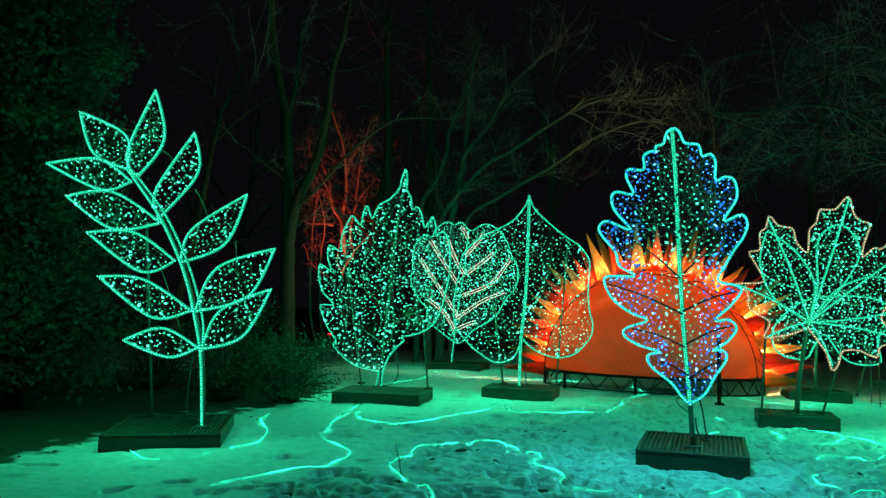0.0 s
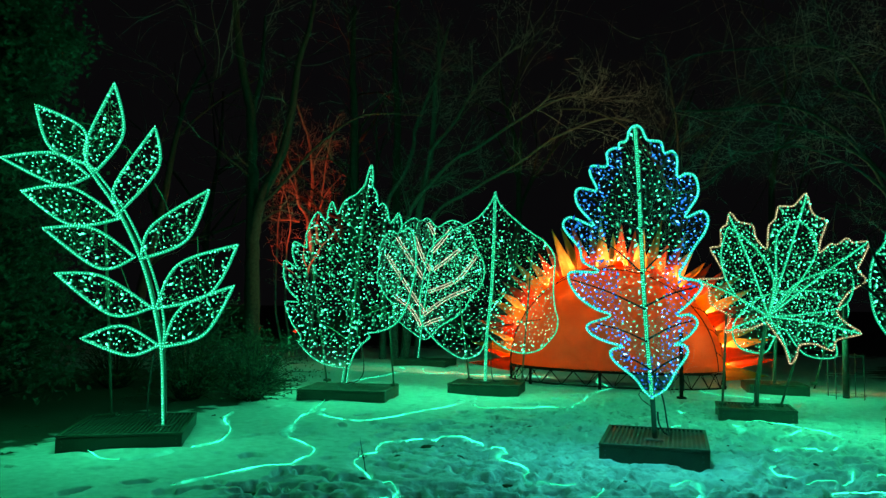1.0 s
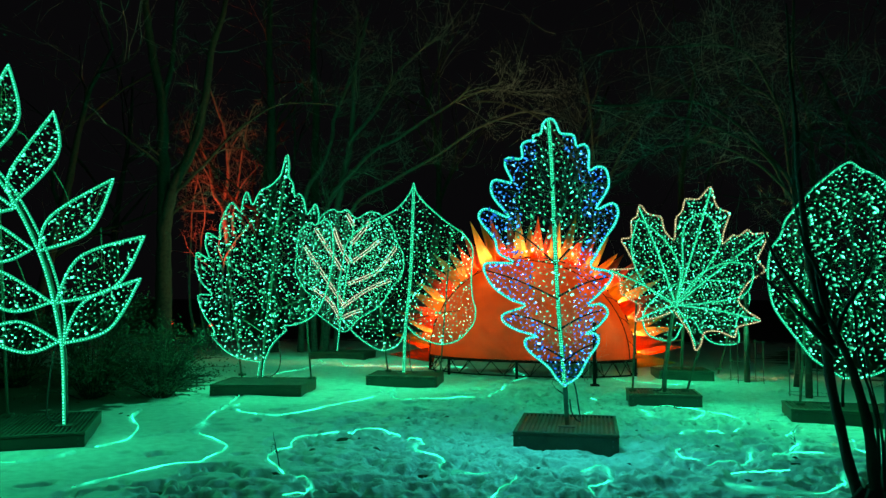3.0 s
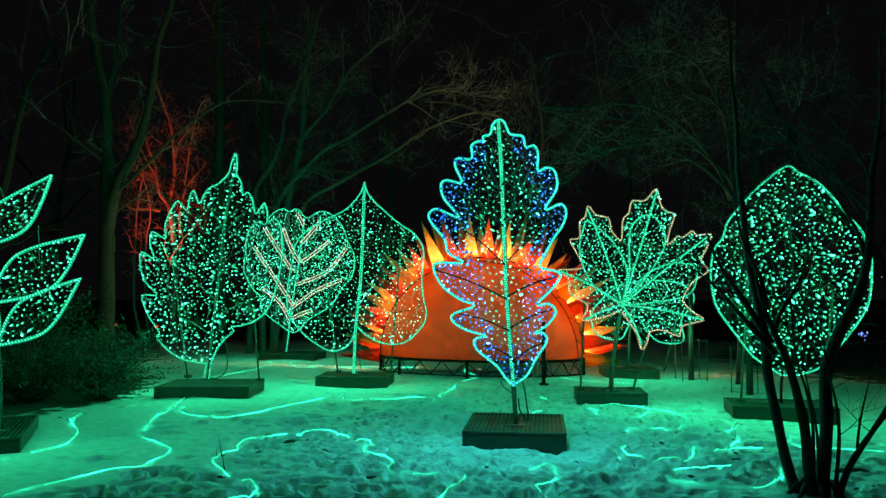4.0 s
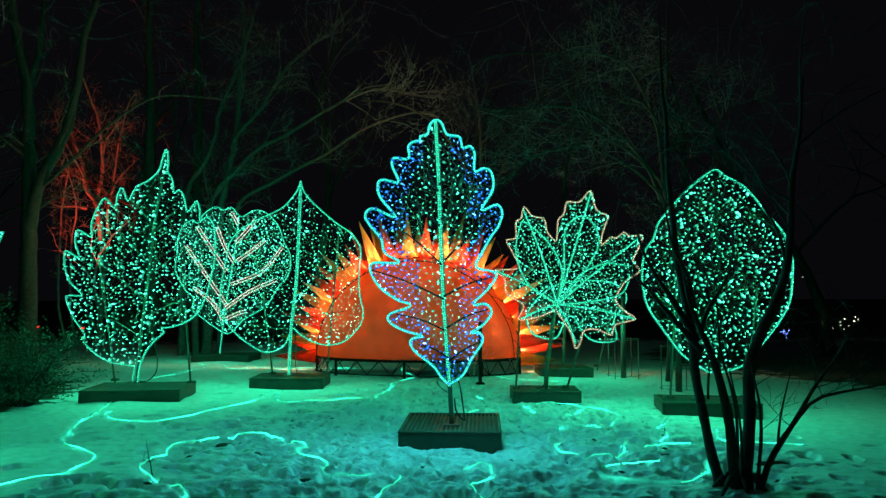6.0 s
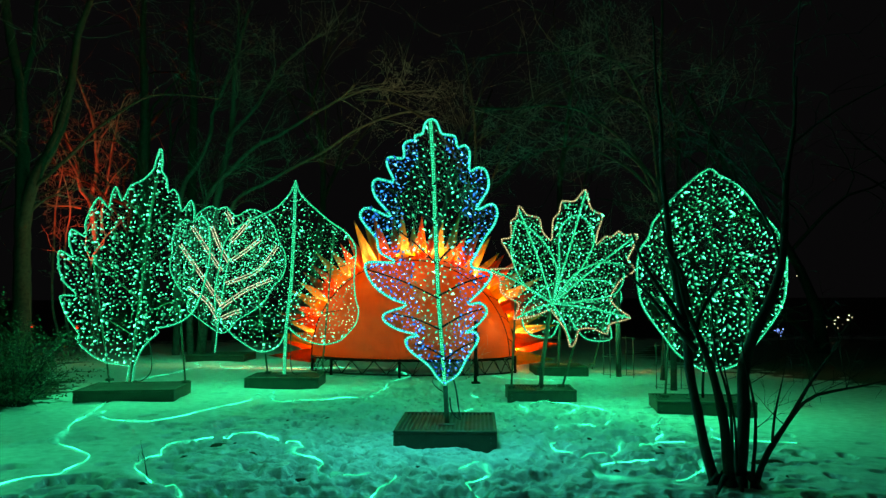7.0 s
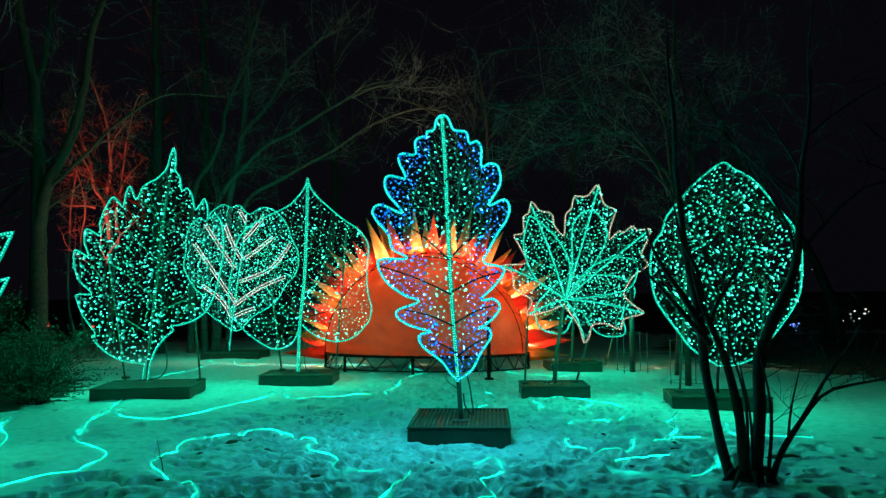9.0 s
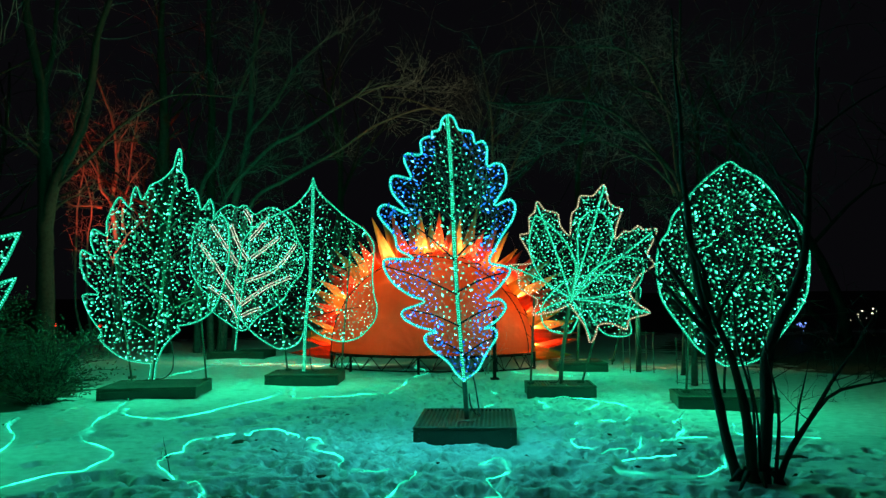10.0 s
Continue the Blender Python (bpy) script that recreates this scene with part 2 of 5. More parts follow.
BARK_DARK = surface("dark_wet_bark", (0.006, 0.005, 0.004), (0.018, 0.015, 0.013), 0.85, 14, 0.7)
RED_BARK = surface("pale_peeling_bark", (0.04, 0.035, 0.03), (0.42, 0.38, 0.33), 0.9, 9, 1.0, 0.0, 30.0)
TWIG = surface("grey_twigs", (0.13, 0.12, 0.115), (0.36, 0.33, 0.31), 0.9, 12, 0.3)
TWIG_DARK = surface("brown_twigs", (0.05, 0.046, 0.048), (0.19, 0.172, 0.178), 0.9, 12, 0.3)
# broad pale patches paint sprays that catch light into the needle colour
NEEDLE = surface("evergreen_sprays", (0.006, 0.013, 0.009), (0.06, 0.10, 0.06), 0.7, 1.6, 0.2)
LEAFY = surface("evergreen_shrub_leaves", (0.005, 0.009, 0.005), (0.06, 0.08, 0.04), 0.6, 4, 0.2)
DRY = surface("dry_leaves", (0.03, 0.018, 0.01), (0.09, 0.055, 0.03), 0.85, 12, 0.3)
GREYWIRE = surface("rusty_galvanised_wire", (0.03, 0.03, 0.028), (0.09, 0.088, 0.08), 0.7, 20, 0.1, 0.4)
RED_GLASS = glowing("red_flood_glass", (1.0, 0.03, 0.02), 2.5)
WHITE_BULB = glowing("white_far_bulb", (1.0, 0.88, 0.75), 2.4, 0.6)
BLUE_BULB = glowing("blue_far_bulb", (0.14, 0.25, 1.0), 2.6, 0.5)


# ---- mesh tools ----
class Mesh:
    """Collects vertices and faces of one mesh."""

    def __init__(self):
        self.v, self.f = [], []

    def add(self, verts, faces):
        k = len(self.v)
        self.v += [tuple(p) for p in verts]
        self.f += [tuple(i + k for i in f) for f in faces]
        return self

    def tube(self, path, radii, sides=6, closed=False):
        """A tapered tube along path."""
        path = [Vector(p) for p in path]
        n = len(path)
        if not hasattr(radii, "__len__"):
            radii = [radii] * n
        verts, faces = [], []
        side = None
        for i, p in enumerate(path):
            a = path[i - 1] if (i or closed) else p
            b = path[(i + 1) % n] if (i < n - 1 or closed) else p
            d = (b - a).normalized() if (b - a).length > 1e-9 else Vector((0, 0, 1))
            if side is None:
                side = d.cross(Vector((0.31, 0.9, 0.28))).normalized()
            side = (side - d * side.dot(d)).normalized()
            up = d.cross(side)
            for k in range(sides):
                t = 2 * math.pi * k / sides
                verts.append(p + (side * math.cos(t) + up * math.sin(t)) * radii[i])
        for i in range(n if closed else n - 1):
            j = (i + 1) % n
            for k in range(sides):
                m = (k + 1) % sides
                faces.append((i * sides + k, i * sides + m, j * sides + m, j * sides + k))
        if not closed:
            faces.append(tuple(reversed(range(sides))))
            faces.append(tuple((n - 1) * sides + k for k in range(sides)))
        return self.add(verts, faces)

    def box(self, lo, hi, chamfer=0.0):
        c = chamfer
        (x0, y0, z0), (x1, y1, z1) = lo, hi
        if not c:
            v = [(x, y, z) for z in (z0, z1) for y in (y0, y1) for x in (x0, x1)]
            return self.add(v, [(0, 2, 3, 1), (4, 5, 7, 6), (0, 1, 5, 4), (2, 6, 7, 3), (0, 4, 6, 2), (1, 3, 7, 5)])
        ring = [(x0 + c, y0), (x1 - c, y0), (x1, y0 + c), (x1, y1 - c), (x1 - c, y1), (x0 + c, y1), (x0, y1 - c), (x0, y0 + c)]
        inner = [(x0 + 2 * c, y0 + c), (x1 - 2 * c, y0 + c), (x1 - c, y0 + 2 * c), (x1 - c, y1 - 2 * c), (x1 - 2 * c, y1 - c), (x0 + 2 * c, y1 - c), (x0 + c, y1 - 2 * c), (x0 + c, y0 + 2 * c)]
        v = [(*p, z0) for p in ring] + [(*p, z1 - c) for p in ring] + [(*p, z1) for p in inner]
        f = [tuple(reversed(range(8))), tuple(range(16, 24))]
        f += [(a + k, a + (k + 1) % 8, a + 8 + (k + 1) % 8, a + 8 + k) for a in (0, 8) for k in range(8)]
        return self.add(v, f)

    def bulb(self, p, r, axis=(0, 0, 1), stretch=1.0):
        """A small eight-sided bulb, longer along axis."""
        p, a = Vector(p), Vector(axis).normalized()
        s = a.orthogonal().normalized()
        u = a.cross(s)
        v = [p + s * r, p + u * r, p - s * r, p - u * r, p + a * r * stretch, p - a * r * stretch]
        return self.add(v, [(0, 1, 4), (1, 2, 4), (2, 3, 4), (3, 0, 4), (1, 0, 5), (2, 1, 5), (3, 2, 5), (0, 3, 5)])

    def data(self, name, material, smooth=False):
        me = bpy.data.meshes.new(name)
        me.from_pydata(self.v, [], self.f)
        if smooth:
            me.polygons.foreach_set("use_smooth", [True] * len(me.polygons))
        me.materials.append(material)
        me.update()
        return me


def part(name, mesh, material, parent, label="", smooth=False, kind=""):
    ob = new(name, mesh.data(name, material, smooth) if isinstance(mesh, Mesh) else mesh)
    ob.parent = parent
    return tagged(ob, label, kind=kind)


def empty(name, where, turn=0.0):
    ob = new(name)
    ob.matrix_world = pose(*where, 0, 0, turn)
    ob.empty_display_size = 0.2
    return ob


def curve(points, step=0.05, round_=1.0, closed=False):
    """Evenly spaced points along a line that bends through the given ones. round_: 1 for soft bends, 0 for straight runs."""
    p = [np.array(q, float) for q in points]
    n = len(p)
    dense = []
    for i in range(n if closed else n - 1):
        a, b = p[i], p[(i + 1) % n]
        before = p[i - 1] if (i or closed) else a
        after = p[(i + 2) % n] if (i + 2 < n or closed) else b
        ta, tb = (b - before) * 0.5 * round_ + (b - a) * (1 - round_), (after - a) * 0.5 * round_ + (b - a) * (1 - round_)
        for k in range(10):
            s = k / 10
            h1, h2, h3, h4 = 2 * s**3 - 3 * s**2 + 1, s**3 - 2 * s**2 + s, 3 * s**2 - 2 * s**3, s**3 - s**2
            dense.append(h1 * a + h2 * ta + h3 * b + h4 * tb)
    dense.append(p[0] if closed else p[-1])
    dense = np.array(dense)
    run = np.r_[0, np.cumsum(np.linalg.norm(np.diff(dense, axis=0), axis=1))]
    count = max(2, int(round(run[-1] / step)) + 1)
    at = np.linspace(0, run[-1], count)
    out = np.stack([np.interp(at, run, dense[:, k]) for k in range(dense.shape[1])], 1)
    return out[:-1] if closed else out


def inside(poly, x, z):
    a, b = poly, np.roll(poly, -1, axis=0)
    cross = (a[:, 1] > z) != (b[:, 1] > z)
    with np.errstate(divide="ignore", invalid="ignore"):
        xs = a[:, 0] + (z - a[:, 1]) * (b[:, 0] - a[:, 0]) / (b[:, 1] - a[:, 1])
    return bool(np.sum(cross & (x < xs)) % 2)


# ---- ground: one sheet of snow, trodden between the sculptures ----
def spaced(lo, hi, step, far, growth=1.22):
    inner = list(np.arange(lo, hi + 1e-6, step))
    d, up, down = step, [inner[-1]], [inner[0]]
    while up[-1] < far:
        d *= growth
        up.append(up[-1] + d)
        down.append(down[-1] - d)
    return np.array(down[:0:-1] + inner + up[1:])


ROPES = []


def lay(points):
    """The wandering line of one rope light on the ground."""
    line = curve(points, 0.03)
    wob = [0.03 * noise.noise((x * 4, y * 4, 7.0)) + 0.012 * noise.noise((x * 11, y * 11, 5.0)) for x, y in line]
    ROPES.append([(x + w, y - w) for (x, y), w in zip(line, wob)])


lay([(-4.34, 11.54), (-4.25, 11.01), (-4.12, 10.37), (-4.01, 9.64), (-3.87, 9.11), (-3.76, 8.76), (-3.7, 8.45), (-3.54, 8.2), (-3.34, 8.04), (-3.12, 7.81), (-3.02, 7.63), (-3.0, 7.43), (-3.01, 7.08), (-3.0, 6.94), (-3.15, 6.84), (-3.3, 6.68), (-3.43, 6.37), (-3.49, 6.18), (-3.65, 5.88)])
lay([(-4.02, 10.64), (-3.95, 10.24), (-3.65, 9.75), (-3.24, 9.53), (-2.98, 9.75), (-2.76, 10.19), (-2.66, 10.56), (-2.44, 11.01), (-2.27, 11.44), (-2.18, 11.87), (-2.25, 12.41)])
lay([(-5.12, 9.87), (-5.05, 9.53), (-4.84, 9.11), (-4.52, 8.63), (-4.34, 8.28), (-4.22, 7.86), (-4.21, 7.63), (-4.29, 7.33)])
lay([(-1.83, 8.87), (-2.03, 8.72), (-2.24, 8.5), (-2.41, 8.33), (-2.46, 8.12), (-2.37, 7.74), (-2.42, 7.57), (-2.45, 7.35), (-2.39, 7.08), (-2.24, 6.84), (-2.07, 6.57), (-1.92, 6.5), (-1.8, 6.32), (-1.71, 6.14), (-1.72, 5.96), (-1.84, 5.78)])
lay([(-1.83, 8.87), (-1.61, 8.81), (-1.41, 8.63), (-1.15, 8.37), (-1.01, 8.17), (-1.07, 8.01), (-1.05, 7.74), (-0.94, 7.57), (-0.79, 7.43), (-0.7, 7.26), (-0.73, 7.02), (-0.63, 6.88), (-0.42, 6.71), (-0.25, 6.77)])
lay([(-0.02, 6.68), (-0.04, 6.52), (-0.1, 6.42), (-0.16, 6.23), (-0.22, 6.0), (-0.32, 5.79)])
lay([(0.57, 6.96), (0.65, 7.11), (0.76, 7.19), (0.82, 7.01), (0.81, 6.79), (0.72, 6.59), (0.59, 6.46), (0.63, 6.25), (0.67, 6.07), (0.62, 5.95), (0.53, 5.89), (0.43, 5.79)])
lay([(-2.06, 12.8), (-2.0, 12.04), (-1.86, 11.47), (-1.69, 11.31), (-1.4, 11.44), (-1.09, 11.44), (-0.94, 11.7), (-0.7, 11.72), (-0.44, 11.87), (-0.43, 12.22), (-0.3, 12.72), (-0.16, 13.65), (0.05, 14.27), (0.21, 14.53), (0.11, 15.06), (-0.02, 15.46), (0.0, 16.2)])
lay([(-4.95, 14.37), (-4.74, 14.74), (-4.55, 15.64), (-4.51, 16.59), (-4.38, 16.94), (-4.65, 17.45)])
lay([(-4.08, 17.45), (-3.8, 16.53), (-3.42, 16.53), (-3.23, 16.87), (-2.6, 16.53), (-1.96, 16.53), (-1.03, 16.26)])
lay([(1.74, 10.72), (1.81, 10.42), (1.74, 10.16), (1.9, 9.99), (2.19, 9.92), (2.43, 10.19), (2.54, 10.5), (2.45, 10.72), (2.15, 10.83), (1.92, 10.72)])
lay([(2.58, 10.56), (2.75, 10.29), (2.84, 9.94), (2.81, 9.64), (2.65, 9.27), (2.43, 9.11), (2.07, 9.05), (1.87, 8.87)])
lay([(1.74, 8.17), (1.63, 7.96), (1.63, 7.67), (1.73, 7.6), (1.76, 7.53), (1.94, 7.53), (2.22, 7.6), (2.33, 7.81), (2.38, 8.01)])
lay([(3.35, 9.35), (3.17, 9.11), (3.03, 8.76), (3.0, 8.4), (2.86, 8.17), (2.65, 7.92), (2.51, 7.74)])
lay([(2.67, 7.89), (3.03, 7.86)])
lay([(1.76, 6.73), (1.8, 6.63), (1.89, 6.47), (1.99, 6.32), (2.12, 6.29), (2.4, 6.32), (2.68, 6.6), (2.91, 7.05)])
lay([(1.89, 6.92), (2.14, 7.05), (2.43, 7.1)])
lay([(3.73, 8.83), (3.53, 8.33), (3.55, 7.97), (3.82, 7.97), (4.05, 7.88), (4.21, 7.76)])
lay([(1.13, 12.12), (1.2, 11.7), (1.31, 11.7)])
lay([(0.86, 10.29), (1.19, 10.64)])
lay([(1.82, 14.48), (2.03, 14.03), (2.61, 13.65), (3.18, 13.88)])
lay([(-5.41, 7.07), (-5.11, 6.83), (-4.86, 6.69), (-4.52, 6.77), (-4.43, 6.91), (-4.38, 7.1)])

gx = spaced(-5.2, 4.8, 0.020, 300)
gy = spaced(5.0, 9.0, 0.018, 300, 1.05)
gy = np.r_[gy[gy < 9.0], np.arange(9.0, 14.0, 0.026), 14.0 + 0.026 * np.cumsum(1.06 ** np.arange(1, 115))]
PITS = []
pit_rng = random.Random(5)


def trodden(x, y):
    """How much the snow is walked on at a place, 0 to 1."""
    a = math.exp(-((x + 0.3 * (y - 7)) / 1.5) ** 2 - ((y - 7.2) / 2.3) ** 2)
    b = math.exp(-((x - 0.6 - 0.12 * y) / 1.0) ** 2 - ((y - 10.0) / 3.5) ** 2) * 0.8
    c = math.exp(-((x - 2.2) / 1.4) ** 2 - ((y - 7.4) / 1.6) ** 2) * 0.7
    d = math.exp(-((x + 1.7) / 1.3) ** 2 - ((y - 5.7) / 0.8) ** 2) * 0.8
    e = math.exp(-(abs(x - 0.7 - 0.05 * y) / 2.1) ** 4 - (abs(y - 9.6) / 3.9) ** 4) * 0.75
    return max(a, b, c, d, e, 0.02)


# ballast boxes: centre, half width, half depth, turn
BOXES = ((-4.08, 11.95, 0.73, 0.55, 3), (-4.27, 18.45, 0.69, 0.55, -4), (-1.96, 13.35, 0.63, 0.48, -2), (0.55, 8.33, 0.53, 0.63, -6), (2.13, 11.23, 0.5, 0.38, -5), (3.16, 14.72, 0.5, 0.45, 0), (4.07, 9.93, 0.63, 0.4, -11), (-5.25, 7.72, 0.62, 0.75, 24))


def clear_of_boxes(x, y):
    return all(abs(x - a) > 0.85 or y > b + 0.95 or y < b - 1.05 for a, b, _, _, _ in BOXES)


# deep prints where people stood, and single ones in the smooth snow
for x, y, long, wide, deep, turn in ((-2.95, 6.0, 0.2, 0.1, 0.1, 0.3), (-2.5, 6.05, 0.22, 0.1, 0.1, 0.1), (-2.25, 6.5, 0.17, 0.09, 0.08, 0.5), (-2.75, 6.75, 0.16, 0.08, 0.08, 0.2), (-2.62, 6.55, 0.18, 0.09, 0.09, 0.0), (-1.55, 6.15, 0.2, 0.09, 0.09, -0.2), (-1.35, 5.9, 0.2, 0.1, 0.1, 0.2),
                                  (-3.52, 7.15, 0.12, 0.11, 0.09, 0.0), (-2.02, 8.15, 0.13, 0.11, 0.08, 0.2), (-2.12, 9.3, 0.12, 0.1, 0.07, 0.1), (-1.95, 9.7, 0.1, 0.1, 0.06, 0.3), (-2.05, 7.05, 0.17, 0.08, 0.08, -0.2), (-2.2, 7.4, 0.13, 0.07, 0.06, 0.0),
                                  (-3.9, 8.3, 0.14, 0.05, 0.025, 0.9), (-4.05, 8.0, 0.14, 0.05, 0.025, 0.9), (-3.55, 8.75, 0.13, 0.05, 0.02, 0.6), (3.15, 6.9, 0.2, 0.09, 0.08, 0.1), (3.5, 6.75, 0.25, 0.07, 0.05, -0.1), (2.7, 7.3, 0.14, 0.08, 0.07, 0.0), (1.2, 6.4, 0.14, 0.08, 0.07, 0.4), (0.95, 6.15, 0.15, 0.09, 0.08, 0.1)):
    PITS.append((x, y, turn, long, wide, deep))
while len(PITS) < 760:
    x, y = pit_rng.uniform(-6, 6), pit_rng.uniform(4.8, 15)
    if pit_rng.random() < trodden(x, y) and clear_of_boxes(x, y):
        PITS.append((x, y, pit_rng.gauss(1.4, 0.7), pit_rng.uniform(0.09, 0.16), pit_rng.uniform(0.045, 0.085), pit_rng.uniform(0.025, 0.075) * (1.2 - 0.4 * trodden(x, y))))

CUPS = []
while len(CUPS) < 3600:
    x, y = pit_rng.uniform(-4, 5), pit_rng.uniform(4.9, 13.8)
    if pit_rng.random() < trodden(x, y) ** 1.3:
        r = pit_rng.uniform(0.045, 0.085)
        CUPS.append((x, y, pit_rng.uniform(-0.6, 0.6), r * pit_rng.uniform(1.0, 1.7), r, r * pit_rng.uniform(0.4, 0.75)))

X, Y = np.meshgrid(gx, gy)
height = np.zeros_like(X)
for i in range(len(gy)):
    for j in range(len(gx)):
        x, y = gx[j], gy[i]
        h = 0.05 * noise.noise((x * 0.35, y * 0.35, 0.0)) + 0.018 * noise.noise((x * 1.3, y * 1.3, 4.0))
        if -8 < x < 8 and 4 < y < 18:
            w = trodden(x, y)
            h += (0.25 + 0.75 * w) * 0.014 * noise.noise((x * 4.2, y * 4.2, 9.0)) + w * (0.020 * (0.3 - abs(noise.noise((x * 6.5, y * 6.5, 2.0)))) + 0.004 * noise.noise((x * 21, y * 21, 1.0)))
            h += w * (0.016 * noise.noise((x * 5.3 + 5, y * 4.6, 6.0)) + 0.006 * noise.noise((x * 11, y * 10, 3.0)))
        height[i, j] = h
dent, rim = np.zeros_like(X), np.zeros_like(X)
for px, py, turn, a, b, deep in PITS:
    i0, i1 = np.searchsorted(gy, [py - 0.4, py + 0.4])
    j0, j1 = np.searchsorted(gx, [px - 0.4, px + 0.4])
    dx, dy = X[i0:i1, j0:j1] - px, Y[i0:i1, j0:j1] - py
    u, v = dx * math.cos(turn) + dy * math.sin(turn), -dx * math.sin(turn) + dy * math.cos(turn)
    r = np.sqrt((u / a) ** 2 + (v / b) ** 2) * (1 + 0.13 * np.sin(u * 31 + px * 9) + 0.13 * np.sin(v * 43 + py * 7))
    edge = np.clip((1.25 - r) / (0.60 if deep < 0.076 else 0.35), 0, 1)
    edge = edge * edge * (3 - 2 * edge)
    dent[i0:i1, j0:j1] = np.maximum(dent[i0:i1, j0:j1], deep * edge * (1 + 0.25 * np.sin(u * 25 + px * 5)))
    rim[i0:i1, j0:j1] = np.maximum(rim[i0:i1, j0:j1], 0.16 * deep * np.exp(-((r - 1.5) / 0.28) ** 2))
height += np.where(dent > 0.004, -dent, rim)
# thaw cups in the trodden crust, with sharp crests between them
cup = np.zeros_like(X)
for px, py, turn, a, b, deep in CUPS:
    i0, i1 = np.searchsorted(gy, [py - 0.17, py + 0.17])
    j0, j1 = np.searchsorted(gx, [px - 0.17, px + 0.17])
    dx, dy = X[i0:i1, j0:j1] - px, Y[i0:i1, j0:j1] - py
    u, v = dx * math.cos(turn) + dy * math.sin(turn), -dx * math.sin(turn) + dy * math.cos(turn)
    cup[i0:i1, j0:j1] = np.maximum(cup[i0:i1, j0:j1], deep * np.clip(1 - (u / a) ** 2 - (v / b) ** 2, 0, 1))
height -= cup
for bx, by, bw, bd, turn in BOXES:
    c, q = math.cos(math.radians(turn)), math.sin(math.radians(turn))
    u, v = (X - bx) * c + (Y - by) * q, -(X - bx) * q + (Y - by) * c
    gap = np.hypot(np.maximum(np.abs(u) - bw, 0), np.maximum(np.abs(v) - bd, 0))
    height += 0.024 * np.exp(-(gap / 0.16) ** 2) * np.clip(0.55 + 0.5 * np.sin(3.1 * u + bx * 7) + 0.35 * np.sin(6.7 * v + 4.3 * u + by), 0, 1.2)
groove = np.zeros_like(X)
for line in ROPES:
    for x, y in line:
        i0, i1 = np.searchsorted(gy, [y - 0.16, y + 0.16])
        j0, j1 = np.searchsorted(gx, [x - 0.16, x + 0.16])
        groove[i0:i1, j0:j1] = np.maximum(groove[i0:i1, j0:j1], np.exp(-((X[i0:i1, j0:j1] - x) ** 2 + (Y[i0:i1, j0:j1] - y) ** 2) / 0.06 ** 2))
height = height - 0.024 * groove
far = np.clip((np.hypot(X, Y) - 60) / 200, 0, 1)
height = height * (1 - far) - 0.01


def snow_at(x, y):
    i, j = np.clip(np.searchsorted(gy, y), 0, len(gy) - 1), np.clip(np.searchsorted(gx, x), 0, len(gx) - 1)
    return float(height[i, j])


ground_data = bpy.data.meshes.new("ground")
ny, nx = X.shape
corner = (np.arange(ny - 1)[:, None] * nx + np.arange(nx - 1)[None, :]).ravel()
ground_data.from_pydata(np.stack([X.ravel(), Y.ravel(), height.ravel()], 1).tolist(), [], np.stack([corner, corner + 1, corner + nx + 1, corner + nx], 1).tolist())
ground_data.polygons.foreach_set("use_smooth", [True] * len(ground_data.polygons))
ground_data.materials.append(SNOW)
tagged(new("ground", ground_data), "trodden snow on a park lawn at night", "snow ground", kind="structure")


# ---- illuminated leaf sculptures ----
LEAF_POWER = 1.6


def base_box(thing, at, wide, deep, turn, high=0.17):
    """The low steel ballast box with a grating on top; at, turn: in the thing's own frame."""
    m = Mesh()
    w, d = wide / 2, deep / 2
    m.box((-w, -d, -0.06), (w, d, high - 0.03), 0.008)
    for lo, hi in (((-w - 0.004, -d - 0.004), (w + 0.004, -d + 0.035)), ((-w - 0.004, d - 0.035), (w + 0.004, d + 0.004)),
                   ((-w - 0.004, -d + 0.036), (-w + 0.035, d - 0.036)), ((w - 0.035, -d + 0.036), (w + 0.004, d - 0.036))):
        m.box((*lo, high - 0.027), (*hi, high), 0.004)
    box = part("base", m, STEEL, thing, "dark green steel ballast box with a grating")
    box.matrix_basis = pose(*at, 0, 0, turn)
    count = int((wide - 0.1) / 0.045)
    bar = Mesh().box((-0.009, -d + 0.04, high - 0.028), (0.009, d - 0.04, high - 0.004), 0.002).data("slat", SLAT)
    for k in range(count):
        s = part("slat", bar, None, box)
        s.location = (-w + 0.05 + (wide - 0.1) * (k + 0.5) / count, 0, 0)
    bolt = Mesh().tube([(0, 0, 0), (0, -0.012, 0)], 0.011, 6).data("bolt", SLAT)
    for sx in (-w + 0.06, w - 0.06):
        for z in (0.05, 0.10):
            s = part("bolt", bolt, None, box)
            s.location = (sx, -d - 0.002, z)
    return box


def rope(thing, path, tube, bead, radius=0.011, step=0.036, closed=False, y=0.0, name="rope_light"):
    """A rope light along a line in the leaf's plane: a dim tube with a row of bulbs."""
    line = [(p[0], y, p[1]) for p in path]
    # tube widened 1.4 times, so its glow also stands in for the halo
    holder = part(name, Mesh().tube(line[::2] if len(line) > 40 else line, radius * 1.4, 6, closed), tube, thing, smooth=True)
    m = Mesh()
    fine = curve([(p[0], p[1]) for p in path], step * 0.85, 1.0, closed)
    for p in fine:
        m.bulb((p[0], y - radius * 1.0, p[1]), radius * 0.78, (1, 0, 0), 1.0)
    part("led_strip", m, bead, holder, kind="stuff")
    return holder


